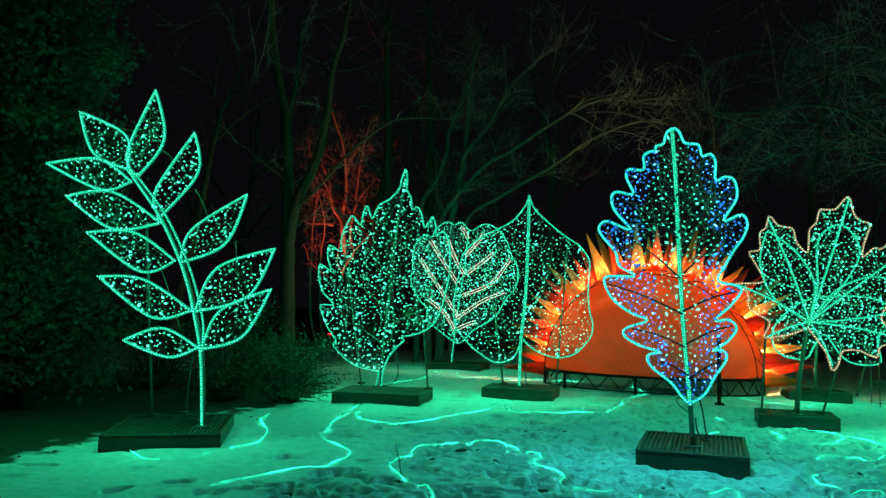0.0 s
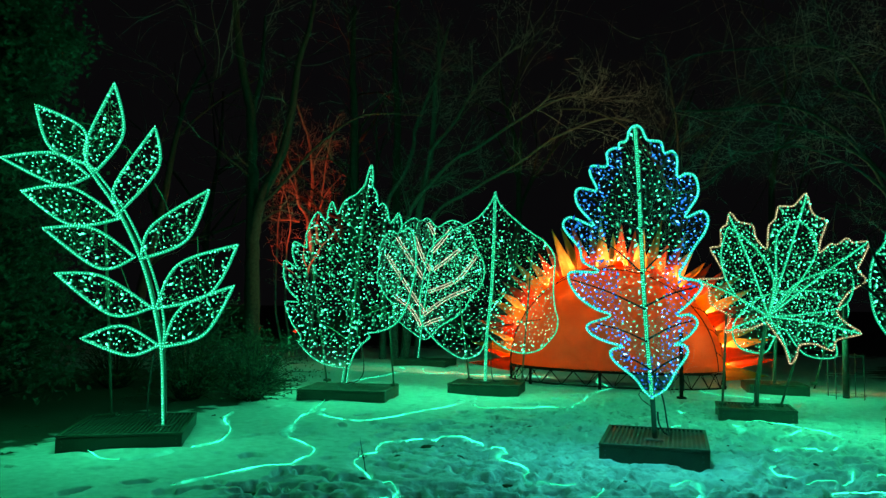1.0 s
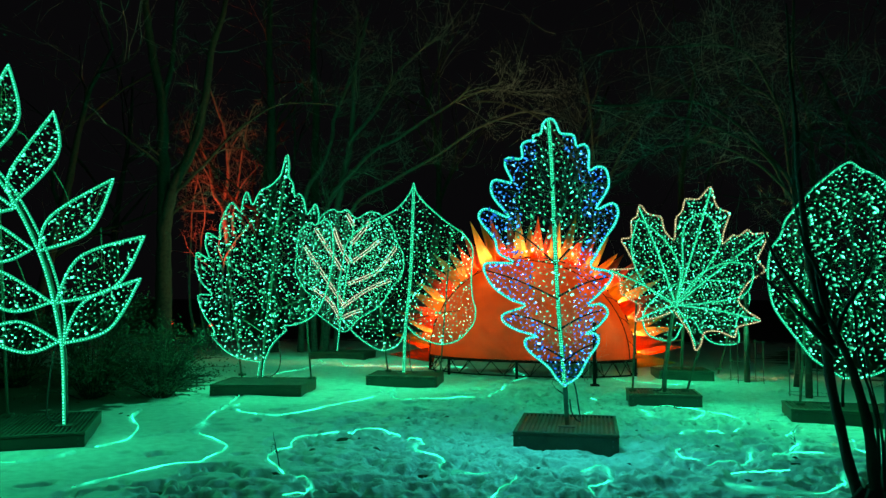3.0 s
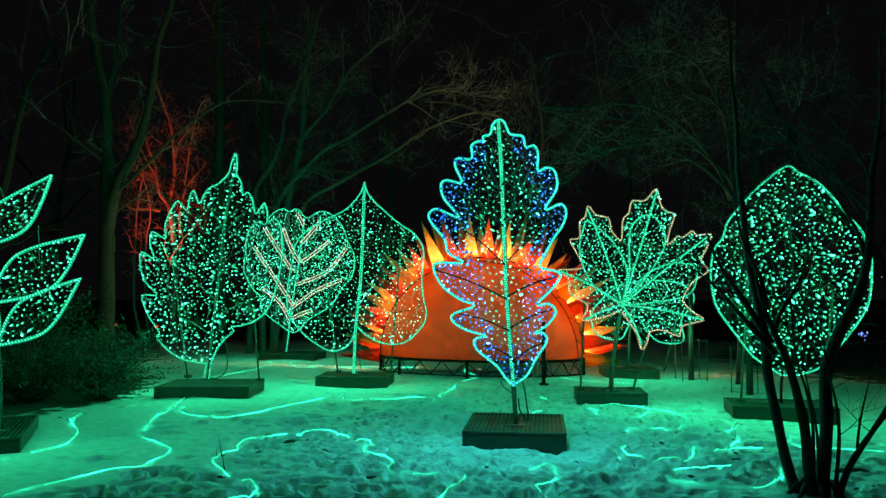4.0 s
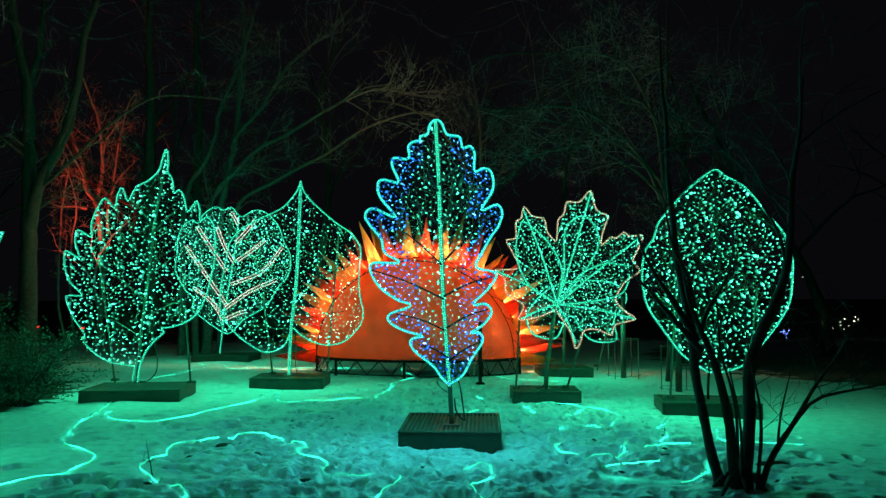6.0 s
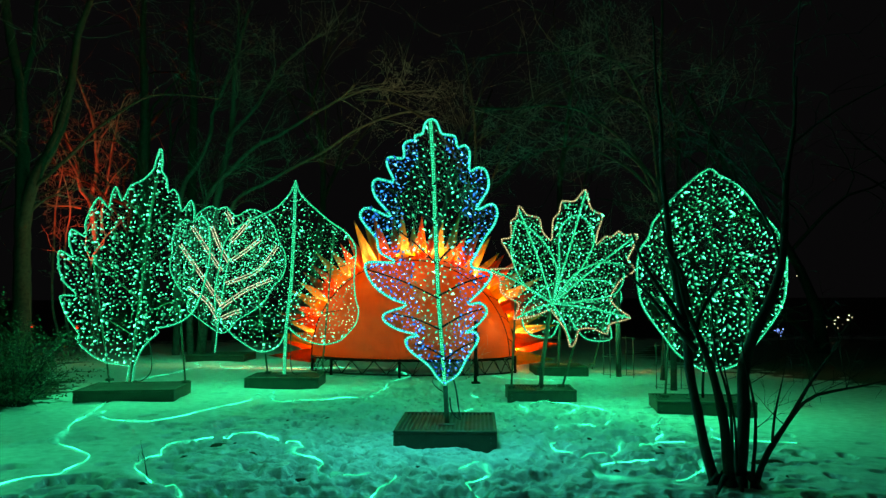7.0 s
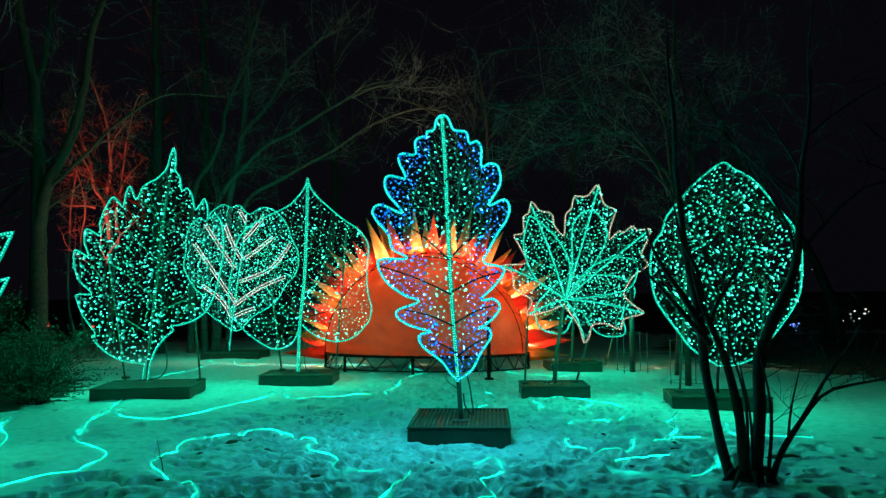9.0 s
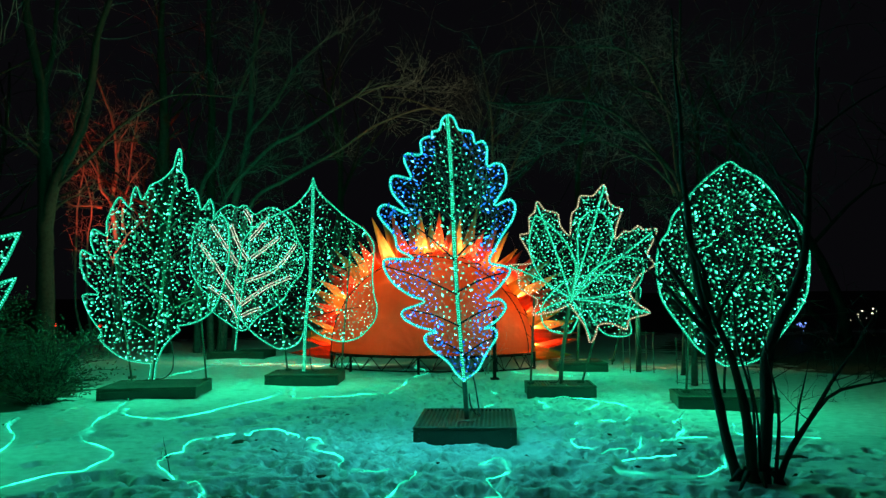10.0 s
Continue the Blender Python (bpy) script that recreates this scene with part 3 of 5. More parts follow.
def string_lights(thing, polys, density, rng, material=None, y=0.0, keep=None, size=0.0085, name="light_string", wires=True):
    """Small bulbs spread over the outlines, each on a short lead, with straight wires laced from edge to edge behind them."""
    spots = []
    for poly in polys:
        area = 0.5 * abs(np.dot(poly[:, 0], np.roll(poly[:, 1], 1)) - np.dot(poly[:, 1], np.roll(poly[:, 0], 1)))
        (x0, z0), (x1, z1) = poly.min(0), poly.max(0)
        pool = []
        for _ in range(int(area * density * 12)):
            x, z = rng.uniform(x0, x1), rng.uniform(z0, z1)
            if inside(poly, x, z) and (keep is None or keep(x, z)):
                pool.append((x, z))
        want = min(int(area * density * 0.95), len(pool))
        here, apart = [], 0.6 / math.sqrt(density * 0.95)
        cells = {}
        for x, z in pool:
            if len(here) >= want:
                break
            cx, cz = int(x // apart), int(z // apart)
            near = [q for a in (-1, 0, 1) for b in (-1, 0, 1) for q in cells.get((cx + a, cz + b), ())]
            if all((q[0] - x) ** 2 + (q[1] - z) ** 2 > apart ** 2 for q in near):
                cells.setdefault((cx, cz), []).append((x, z))
                here.append(Vector((x, y + rng.uniform(-0.05, 0.03), z)))
        if wires and here:
            m = Mesh()
            for p in here:
                m.tube([p, p + Vector((rng.uniform(-0.03, 0.03), 0.02, rng.uniform(-0.03, 0.03)))], 0.0013, 3)
                if rng.random() < 0.3:
                    away = Vector((rng.uniform(-1, 1), 0.0, rng.uniform(-1, 1))).normalized()
                    run = [p.copy()]
                    for _ in range(rng.randint(4, 13)):
                        q = run[-1] + away * 0.06
                        if not inside(poly, q.x, q.z):
                            break
                        run.append(q)
                    if len(run) > 2:
                        m.tube([run[0], run[-1]], 0.0010, 3)
            part("wire_net", m, WIRE, thing, "thin green lamp wires", kind="stuff")
        spots += here
    # behind each bulb a larger dim shell is added as its halo
    m, halos = Mesh(), Mesh()
    for p in spots:
        a = (rng.uniform(-1, 1), rng.uniform(-0.4, 0.4), rng.uniform(-1, 1))
        r, long = size * (rng.uniform(0.64, 0.94) if rng.random() < 0.86 else rng.uniform(1.3, 1.75)), rng.uniform(1.4, 2.4)
        halos.bulb(p, r * 1.75, a, long * 0.9)
        m.bulb(p + Vector((0, -r * 1.7, 0)), r * 0.9, a, long)
    part(name, m, material or LED, thing, kind="stuff")
    part("bulb_halo", halos, HALO_BLUE if material in (LED_BLUE, LED_PALE) else HALO, thing, "dim glowing shells that imitate a halo round each bulb", kind="stuff")


def rod(thing, name, a, b, radius, material=BLACK, y=0.012, bow=0.03, label=""):
    mid = ((a[0] + b[0]) / 2, (a[1] + b[1]) / 2 + bow)
    path = [(p[0], y, p[1]) for p in curve([a, mid, b], 0.12)]
    return part(name, Mesh().tube(path, np.linspace(radius, radius * 0.6, len(path)), 6), material, thing, label, True)


def pole(thing, path, radius, name="stem", material=POLE, y=0.03, label=""):
    return part(name, Mesh().tube([(p[0], y, p[1]) for p in path], radius, 8), material, thing, label, True)


def support(thing, top, foot, back, name="support_post"):
    """A steel post that holds the leaf up from behind, with its foot plate."""
    m = Mesh().tube([(foot[0], back, foot[1] - 0.1), (top[0], 0.05, top[1])], 0.016, 8)
    m.box((foot[0] - 0.05, back - 0.05, foot[1] - 0.03), (foot[0] + 0.05, back + 0.05, foot[1] + 0.012), 0.004)
    return part(name, m, STEEL, thing, "dark steel support post")


def cable(thing, points, radius=0.009):
    return part("cable", Mesh().tube(curve(points, 0.06), radius, 6), CABLE, thing, "black power cable", True)


def bright(thing, spots, watts, colour, y=-0.4):
    """The strong bulbs among the small ones."""
    for x, z in spots:
        lamp = point_lamp("bright_bulb", (x, y, z), watts * LEAF_POWER, colour)
        lamp.parent = thing


def sculpture(name, at, turn, box, label):
    """box: centre x, y, width, depth and turn of the ballast box in the place."""
    thing = empty(name, (at[0], at[1], 0), turn)
    tagged(thing, label, "light sculpture", "illuminated leaves on the snow")
    local = pose(at[0], at[1], 0, 0, 0, turn).inverted() @ Vector((box[0], box[1], 0))
    base_box(thing, (local.x, local.y, 0), box[2], box[3], box[4] - turn, 0.17)
    foot = Mesh().box((-0.09, -0.06, 0.166), (0.09, 0.09, 0.18), 0.004)
    part("foot_plate", foot, SLAT, thing)
    return thing


def serrated_leaf():
    rng = random.Random(11)
    t = sculpture("serrated_leaf_light", (-4.35, 12.44), -18, (-4.08, 11.95, 1.45, 1.1, 3), "tall green glowing serrated leaf on a steel box")
    left = [(0.01, 0.43), (-0.43, 0.48), (-0.71, 0.59), (-0.92, 0.74), (-1.04, 0.87), (-0.97, 0.93), (-1.21, 1.21), (-1.37, 1.56), (-1.04, 1.58), (-1.3, 1.8), (-1.41, 2.04), (-1.41, 2.33), (-1.13, 2.21), (-1.22, 2.47), (-1.18, 2.68), (-0.89, 2.55), (-0.91, 2.76), (-0.81, 3.01), (-0.65, 3.2), (-0.46, 3.02), (-0.4, 3.25), (-0.32, 3.37), (-0.2, 3.13), (-0.05, 3.36), (0.19, 3.46), (0.38, 3.62), (0.43, 3.78), (0.49, 3.94)]
    right = [(0.53, 3.94), (0.55, 3.73), (0.54, 3.59), (0.63, 3.46), (0.67, 3.23), (0.76, 3.28), (0.85, 3.18), (0.92, 2.92), (1.02, 3.01), (1.09, 3.09), (1.15, 2.95), (1.16, 2.76), (1.29, 2.83), (1.4, 2.7), (1.44, 2.46), (1.44, 2.18), (1.38, 1.87), (1.29, 1.56), (1.15, 1.3), (0.94, 1.15), (0.68, 1.07), (0.49, 1.05), (0.54, 0.98), (0.37, 0.85), (0.21, 0.67), (0.1, 0.43)]
    edge = curve(left + right, 0.03, 0.75)
    rope(t, edge, TUBE, BEAD)
    stem = [(0.03, 0.17), (0.05, 0.43), (0.1, 1.05), (0.19, 1.79), (0.29, 2.71), (0.44, 3.55), (0.51, 3.9)]
    pole(t, curve(stem, 0.1), 0.024)
    rope(t, curve([(-0.03, 0.19), (0.01, 0.43)], 0.03), TUBE, BEAD)
    rope(t, curve([(0.07, 0.19), (0.1, 0.43)], 0.03), TUBE, BEAD)
    for z, x, dx, dz in ((0.9, 0.09, -0.75, 0.35), (1.5, 0.15, -1.2, 0.8), (2.1, 0.22, -1.1, 0.9), (2.7, 0.29, -0.6, 0.6), (1.2, 0.12, 0.9, 0.35), (1.9, 0.2, 1.0, 0.55), (2.6, 0.28, 0.7, 0.55)):
        rod(t, "vein", (x, z), (x + dx, z + dz), 0.010, POLE)
    string_lights(t, [edge], 150, rng, size=0.0100)
    support(t, (-0.76, 2.1), (-0.5, 0.19), 0.18)
    support(t, (0.88, 1.4), (0.93, 0.19), 0.18)
    cable(t, [(0.2, 0.06, 1.1), (0.34, 0.08, 0.7), (0.34, 0.1, 0.35), (0.22, 0.05, 0.2), (0.08, 0.04, 0.19)])
    bright(t, [(-0.75, 1.97), (-0.17, 1.03), (0.89, 1.32), (0.6, 1.5), (0.2, 2.9), (-0.6, 2.75)], 14, GREEN)


def heart_leaf():
    rng = random.Random(12)
    t = sculpture("heart_leaf_light", (-4.42, 18.5), 0, (-4.27, 18.45, 1.38, 1.1, -4), "green glowing heart-shaped leaf with white veins on a steel box")
    left = [(0.02, 0.69), (-0.24, 0.87), (-0.52, 1.08), (-0.7, 1.24), (-0.69, 1.53), (-0.87, 1.7), (-1.04, 1.98), (-1.14, 2.25), (-1.1, 2.6), (-1.1, 2.88), (-1.04, 3.16), (-0.91, 3.34), (-0.74, 3.44), (-0.62, 3.35), (-0.48, 3.58), (-0.29, 3.72), (-0.16, 3.76), (0.01, 3.68)]
    right = [(0.19, 3.75), (0.36, 3.57), (0.47, 3.52), (0.68, 3.65), (0.88, 3.68), (1.09, 3.58), (1.23, 3.44), (1.37, 3.23), (1.49, 2.88), (1.63, 2.6), (1.64, 2.25), (1.53, 1.97), (1.39, 1.84), (1.26, 1.63), (1.09, 1.35), (0.78, 1.14), (0.51, 0.98), (0.31, 0.76), (0.17, 0.66), (0.02, 0.69)]
    edge = curve(left + right, 0.04)
    rope(t, edge, TUBE, BEAD, 0.012, 0.05)
    rope(t, curve([(-0.03, 0.2), (0.02, 0.69), (0.13, 1.63), (0.28, 2.6), (0.37, 3.51)], 0.05), TUBE, BEAD, 0.014, 0.05)
    pole(t, curve([(-0.03, 0.17), (0.02, 0.69), (0.13, 1.63), (0.28, 2.6), (0.37, 3.51)], 0.1), 0.024)
    for vein in ([(-0.89, 2.81), (-0.36, 2.04), (0.12, 1.35)], [(-0.62, 3.27), (-0.28, 2.74), (0.1, 2.18)], [(-0.15, 3.27), (0.05, 2.77), (0.28, 2.39)], [(0.19, 3.62), (0.29, 3.47), (0.36, 3.33)],
                 [(0.78, 3.44), (0.54, 3.13), (0.31, 2.88)], [(1.03, 2.95), (0.69, 2.67), (0.35, 2.43)], [(1.45, 2.78), (0.97, 2.18), (0.22, 1.86)], [(1.32, 1.97), (0.7, 1.7), (0.09, 1.28)],
                 [(0.6, 1.21), (0.35, 1.13), (0.1, 1.01)], [(-0.67, 1.77), (-0.23, 1.42), (0.03, 1.01)]):
        a, b = np.array(vein[0]), np.array(vein[-1])
        side = np.array([-(b - a)[1], (b - a)[0]]) / np.linalg.norm(b - a) * 0.032
        for s in (side, -side):
            rope(t, curve([np.array(p) + s for p in vein], 0.05), TUBE_WHITE, BEAD_WHITE, 0.0105, 0.05, False, -0.02, "vein_rope_light")
    string_lights(t, [edge], 190, rng, size=0.0108)
    support(t, (-0.5, 1.6), (-0.42, 0.19), 0.25)
    bright(t, [(0.2, 1.5), (0.9, 2.6), (-0.6, 2.4), (0.5, 3.2)], 16, GREEN)


def ovate_leaf():
    rng = random.Random(13)
    t = sculpture("pointed_leaf_light", (-2.0, 13.36), -3, (-1.96, 13.35, 1.25, 0.95, -2), "green glowing pointed leaf with two rounded lobes on a steel box")
    left = [(0.17, 3.61), (0.1, 3.43), (-0.02, 3.27), (-0.15, 3.14), (-0.31, 3.05), (-0.66, 2.89), (-0.94, 2.7), (-1.09, 2.49), (-1.14, 2.21), (-1.2, 1.91), (-1.24, 1.61), (-1.23, 1.36), (-1.17, 1.16), (-0.88, 0.84), (-0.53, 0.61), (-0.33, 0.58), (-0.13, 0.66), (-0.03, 0.81), (0.03, 1.0)]
    right = [(0.17, 3.61), (0.23, 3.42), (0.35, 3.27), (0.56, 3.07), (0.81, 2.86), (1.06, 2.69), (1.2, 2.51), (1.25, 2.36), (1.23, 2.05), (1.22, 1.8), (1.25, 1.5), (1.3, 1.3), (1.27, 1.1), (1.17, 0.95), (0.98, 0.77), (0.73, 0.7), (0.53, 0.72), (0.32, 0.8), (0.17, 0.9), (0.05, 1.02)]
    a, b = curve(left, 0.035), curve(right, 0.035)
    rope(t, a, TUBE, BEAD, 0.011, 0.04)
    rope(t, b, TUBE, BEAD, 0.011, 0.04)
    edge = np.vstack([a[::-1], b[1:]])
    stem = [(0.0, 0.17), (0.03, 1.0), (0.11, 1.8), (0.15, 2.81), (0.17, 3.58)]
    pole(t, curve(stem, 0.1), 0.026)
    for s in (-0.014, 0.014):
        rope(t, curve([(p[0] + s, p[1]) for p in stem], 0.035), TUBE, BEAD, 0.0105, 0.04, y=-0.018)
    for z, x, dx, dz in ((1.1, 0.04, -0.8, 0.1), (1.7, 0.1, -0.95, 0.35), (2.4, 0.14, -0.7, 0.4), (1.1, 0.05, 0.95, 0.2), (1.7, 0.11, 0.95, 0.4), (2.4, 0.15, 0.7, 0.45)):
        rod(t, "vein", (x, z), (x + dx, z + dz), 0.009)
    string_lights(t, [edge], 160, rng, size=0.0090)
    support(t, (-0.49, 1.6), (-0.35, 0.19), 0.3)
    support(t, (0.85, 2.7), (0.61, 0.19), 0.3)
    cable(t, [(0.1, 0.06, 1.0), (0.09, 0.06, 0.5), (0.14, 0.04, 0.2), (0.25, 0.1, 0.18)])
    bright(t, [(-0.55, 1.2), (0.6, 1.1), (-0.5, 2.3), (0.7, 2.2), (0.1, 1.9)], 14, GREEN)


def oak_leaf():
    rng = random.Random(14)
    t = sculpture("oak_leaf_light", (0.53, 8.11), -7, (0.55, 8.33, 1.06, 1.25, -6), "lobed oak leaf glowing cyan, green and blue on a steel box")
    left = [(-0.03, 0.6), (-0.11, 0.68), (-0.2, 0.8), (-0.39, 0.95), (-0.45, 1.05), (-0.41, 1.1), (-0.31, 1.12), (-0.54, 1.19), (-0.68, 1.28), (-0.67, 1.36), (-0.44, 1.45), (-0.6, 1.52), (-0.79, 1.66), (-0.89, 1.84), (-0.85, 1.92), (-0.56, 1.92), (-0.73, 2.03), (-0.77, 2.18), (-0.9, 2.34), (-0.95, 2.45), (-0.86, 2.52), (-0.61, 2.42), (-0.78, 2.64), (-0.81, 2.79), (-0.75, 2.84), (-0.58, 2.81), (-0.65, 2.99), (-0.63, 3.08), (-0.47, 3.07), (-0.47, 3.21), (-0.41, 3.26), (-0.34, 3.27), (-0.34, 3.32), (-0.26, 3.34), (-0.23, 3.45), (-0.16, 3.5)]
    right = [(-0.1, 3.46), (-0.05, 3.34), (0.02, 3.32), (0.1, 3.3), (0.13, 3.18), (0.21, 3.2), (0.26, 3.12), (0.26, 2.92), (0.35, 2.95), (0.44, 2.91), (0.46, 2.72), (0.33, 2.49), (0.5, 2.55), (0.56, 2.46), (0.52, 2.32), (0.43, 2.19), (0.33, 2.01), (0.27, 1.87), (0.45, 1.82), (0.49, 1.76), (0.38, 1.61), (0.23, 1.46), (0.37, 1.47), (0.44, 1.38), (0.34, 1.24), (0.2, 1.15), (0.3, 1.16), (0.34, 1.07), (0.22, 0.88), (0.12, 0.7), (-0.03, 0.6)]
    edge = curve(left + right, 0.02)
    rope(t, edge, TUBE_CYAN, BEAD_CYAN, 0.0116, 0.032)
    stem = [(0.0, 0.17), (-0.02, 0.59), (-0.05, 0.97), (-0.09, 1.58), (-0.12, 2.32), (-0.14, 2.95), (-0.17, 3.47)]
    pole(t, curve(stem, 0.1), 0.028)
    for s in (-0.009, 0.009):
        rope(t, curve([(p[0] + s, p[1]) for p in stem[1:]], 0.03), TUBE, BEAD, 0.0075, 0.030, y=-0.01)
    for a, b in (((-0.02, 0.88), (-0.35, 1.03)), ((-0.06, 1.18), (-0.6, 1.36)), ((-0.08, 1.52), (-0.87, 1.84)), ((-0.1, 1.89), (-0.62, 2.33)), ((-0.03, 0.85), (0.32, 1.06)), ((-0.05, 1.21), (0.4, 1.41)),
                 ((-0.08, 1.55), (0.45, 1.76)), ((-0.09, 1.92), (0.27, 2.23)), ((-0.12, 2.32), (-0.7, 2.77)), ((-0.12, 2.38), (0.42, 2.75)), ((-0.14, 2.7), (-0.42, 3.17)), ((-0.14, 2.76), (0.24, 3.1))):
        rod(t, "vein", a, b, 0.012, y=-0.02)

    def rim(x, z):
        """The lobes and the foot of the leaf, which carry the blue bulbs."""
        near = float(np.sqrt(((edge - np.array((x, z))) ** 2).sum(1).min()))
        out = abs(x + 0.05 + 0.035 * z)
        return z < 1.02 or (near < 0.15 and out > 0.16) or (z < 1.9 and out > 0.24)

    string_lights(t, [edge], 150, rng, keep=lambda x, z: not rim(x, z), size=0.0076)
    string_lights(t, [edge], 260, rng, LED_BLUE, keep=rim, name="blue_light_string", size=0.0078)
    string_lights(t, [edge], 100, rng, LED_PALE, keep=rim, name="pale_light_string", size=0.0072, wires=False)
    cable(t, [(-0.03, 0.08, 0.9), (0.08, 0.09, 0.6), (0.12, 0.1, 0.35), (0.14, 0.08, 0.2), (0.05, 0.06, 0.3), (0.03, 0.05, 0.45)])
    cable(t, [(-0.04, 0.06, 0.6), (-0.16, 0.05, 0.66), (-0.14, 0.05, 0.58), (-0.03, 0.05, 0.5)], 0.006)
    bright(t, [(-0.3, 1.5), (0.1, 2.4), (-0.55, 2.66)], 5, (0.08, 1.0, 0.75))
    bright(t, [(0.35, 2.7), (-0.8, 2.42), (-0.68, 1.75), (0.36, 1.35), (-0.42, 1.2), (0.26, 1.1), (-0.5, 3.05)], 8, (0.03, 0.80, 0.92))


def maple_leaf():
    rng = random.Random(15)
    t = sculpture("maple_leaf_light", (2.13, 11.06), 0, (2.13, 11.23, 1.0, 0.75, -5), "green glowing maple leaf with warm white edge on steel box")
    left = [(0.15, 1.35), (-0.09, 1.25), (-0.41, 1.2), (-0.33, 1.42), (-0.59, 1.59), (-0.62, 1.83), (-0.79, 1.94), (-0.4, 1.97), (-0.5, 2.22), (-0.59, 2.39), (-0.44, 2.42), (-0.44, 2.66), (-0.36, 2.72), (-0.31, 2.9), (-0.2, 2.76), (-0.01, 2.71), (0.03, 2.52), (0.17, 2.37)]
    top = [(0.2, 2.69), (0.29, 2.79), (0.34, 2.97), (0.53, 2.97), (0.7, 3.15), (0.76, 2.91), (0.83, 2.81), (0.96, 2.76), (0.87, 2.48), (0.85, 2.31), (1.0, 2.44), (1.08, 2.42), (1.21, 2.52), (1.28, 2.45), (1.49, 2.47), (1.42, 2.27), (1.33, 2.08), (1.44, 1.93)]
    right = [(1.2, 1.76), (1.05, 1.5), (1.19, 1.33), (1.36, 1.21), (1.04, 1.12), (0.99, 0.97), (0.76, 1.06), (0.57, 1.04), (0.52, 0.87), (0.44, 0.77), (0.37, 1.02), (0.15, 1.35)]
    edge = curve(left + top + right, 0.03, 0.6)
    rope(t, edge, TUBE_WARM, BEAD_WARM, 0.010, 0.042)
    hub = (0.17, 1.43)
    for tip in ((-0.33, 2.86), (0.7, 3.1), (1.47, 2.46), (1.34, 1.21), (-0.74, 1.93), (0.44, 0.85), (-0.36, 1.22)):
        mid = ((hub[0] + tip[0]) / 2 + 0.02, (hub[1] + tip[1]) / 2 + 0.03)
        rope(t, curve([hub, mid, tip], 0.03), TUBE, BEAD, 0.011, 0.036, y=-0.012, name="vein_rope_light")
    for loop in ([hub, (-0.25, 1.72), (-0.44, 2.18), (-0.38, 2.58), (-0.3, 2.66), (0.05, 2.35), (0.25, 1.93), hub], [hub, (0.28, 1.9), (0.29, 2.44), (0.38, 2.66), (0.63, 2.75), (0.82, 2.39), (0.6, 1.93), hub],
                 [hub, (0.5, 1.85), (0.86, 2.03), (1.12, 2.03), (1.27, 1.95), (1.15, 1.59), (0.59, 1.46), hub]):
        rope(t, curve(loop, 0.04), TUBE, BEAD, 0.010, 0.04, y=-0.006, name="loop_rope_light")
    pole(t, curve([(0.0, 0.17), (0.03, 0.58), (0.15, 1.35), (0.3, 2.0)], 0.1), 0.028)
    string_lights(t, [edge], 330, rng, size=0.0084)
    support(t, (-0.37, 1.5), (-0.43, 0.19), 0.2)
    support(t, (0.6, 1.1), (0.34, 0.19), 0.25)
    cable(t, [(0.12, 0.06, 1.2), (0.0, 0.08, 0.5), (-0.03, 0.06, 0.22), (-0.15, 0.1, 0.19)])
    bright(t, [(0.1, 1.6), (0.45, 2.6), (1.0, 2.2), (0.9, 1.25), (-0.35, 2.3)], 11, GREEN)


def back_leaf():
    rng = random.Random(16)
    t = sculpture("rounded_leaf_light", (3.12, 14.5), 0, (3.16, 14.72, 1.0, 0.9, 0), "green glowing rounded leaf on a steel box behind another leaf")
    edge = curve([(0.02, 1.0), (-0.16, 0.73), (-0.59, 0.82), (-0.7, 1.17), (-0.5, 1.5), (-0.1, 1.78), (0.5, 1.86), (1.02, 1.8), (1.26, 1.6), (1.22, 1.35), (1.02, 1.1), (1.06, 0.72), (0.83, 0.65), (0.56, 0.70), (0.39, 0.86), (0.18, 1.17)], 0.04, 1.0, True)
    rope(t, edge, TUBE, BEAD, 0.012, 0.045, True)
    pole(t, curve([(0.0, 0.17), (0.07, 1.17), (0.25, 1.75)], 0.1), 0.026)
    string_lights(t, [edge], 150, rng, size=0.0092)
    support(t, (0.95, 1.1), (0.72, 0.19), 0.2)
    bright(t, [(0.3, 1.4), (0.9, 1.0), (-0.3, 1.1)], 11, GREEN)


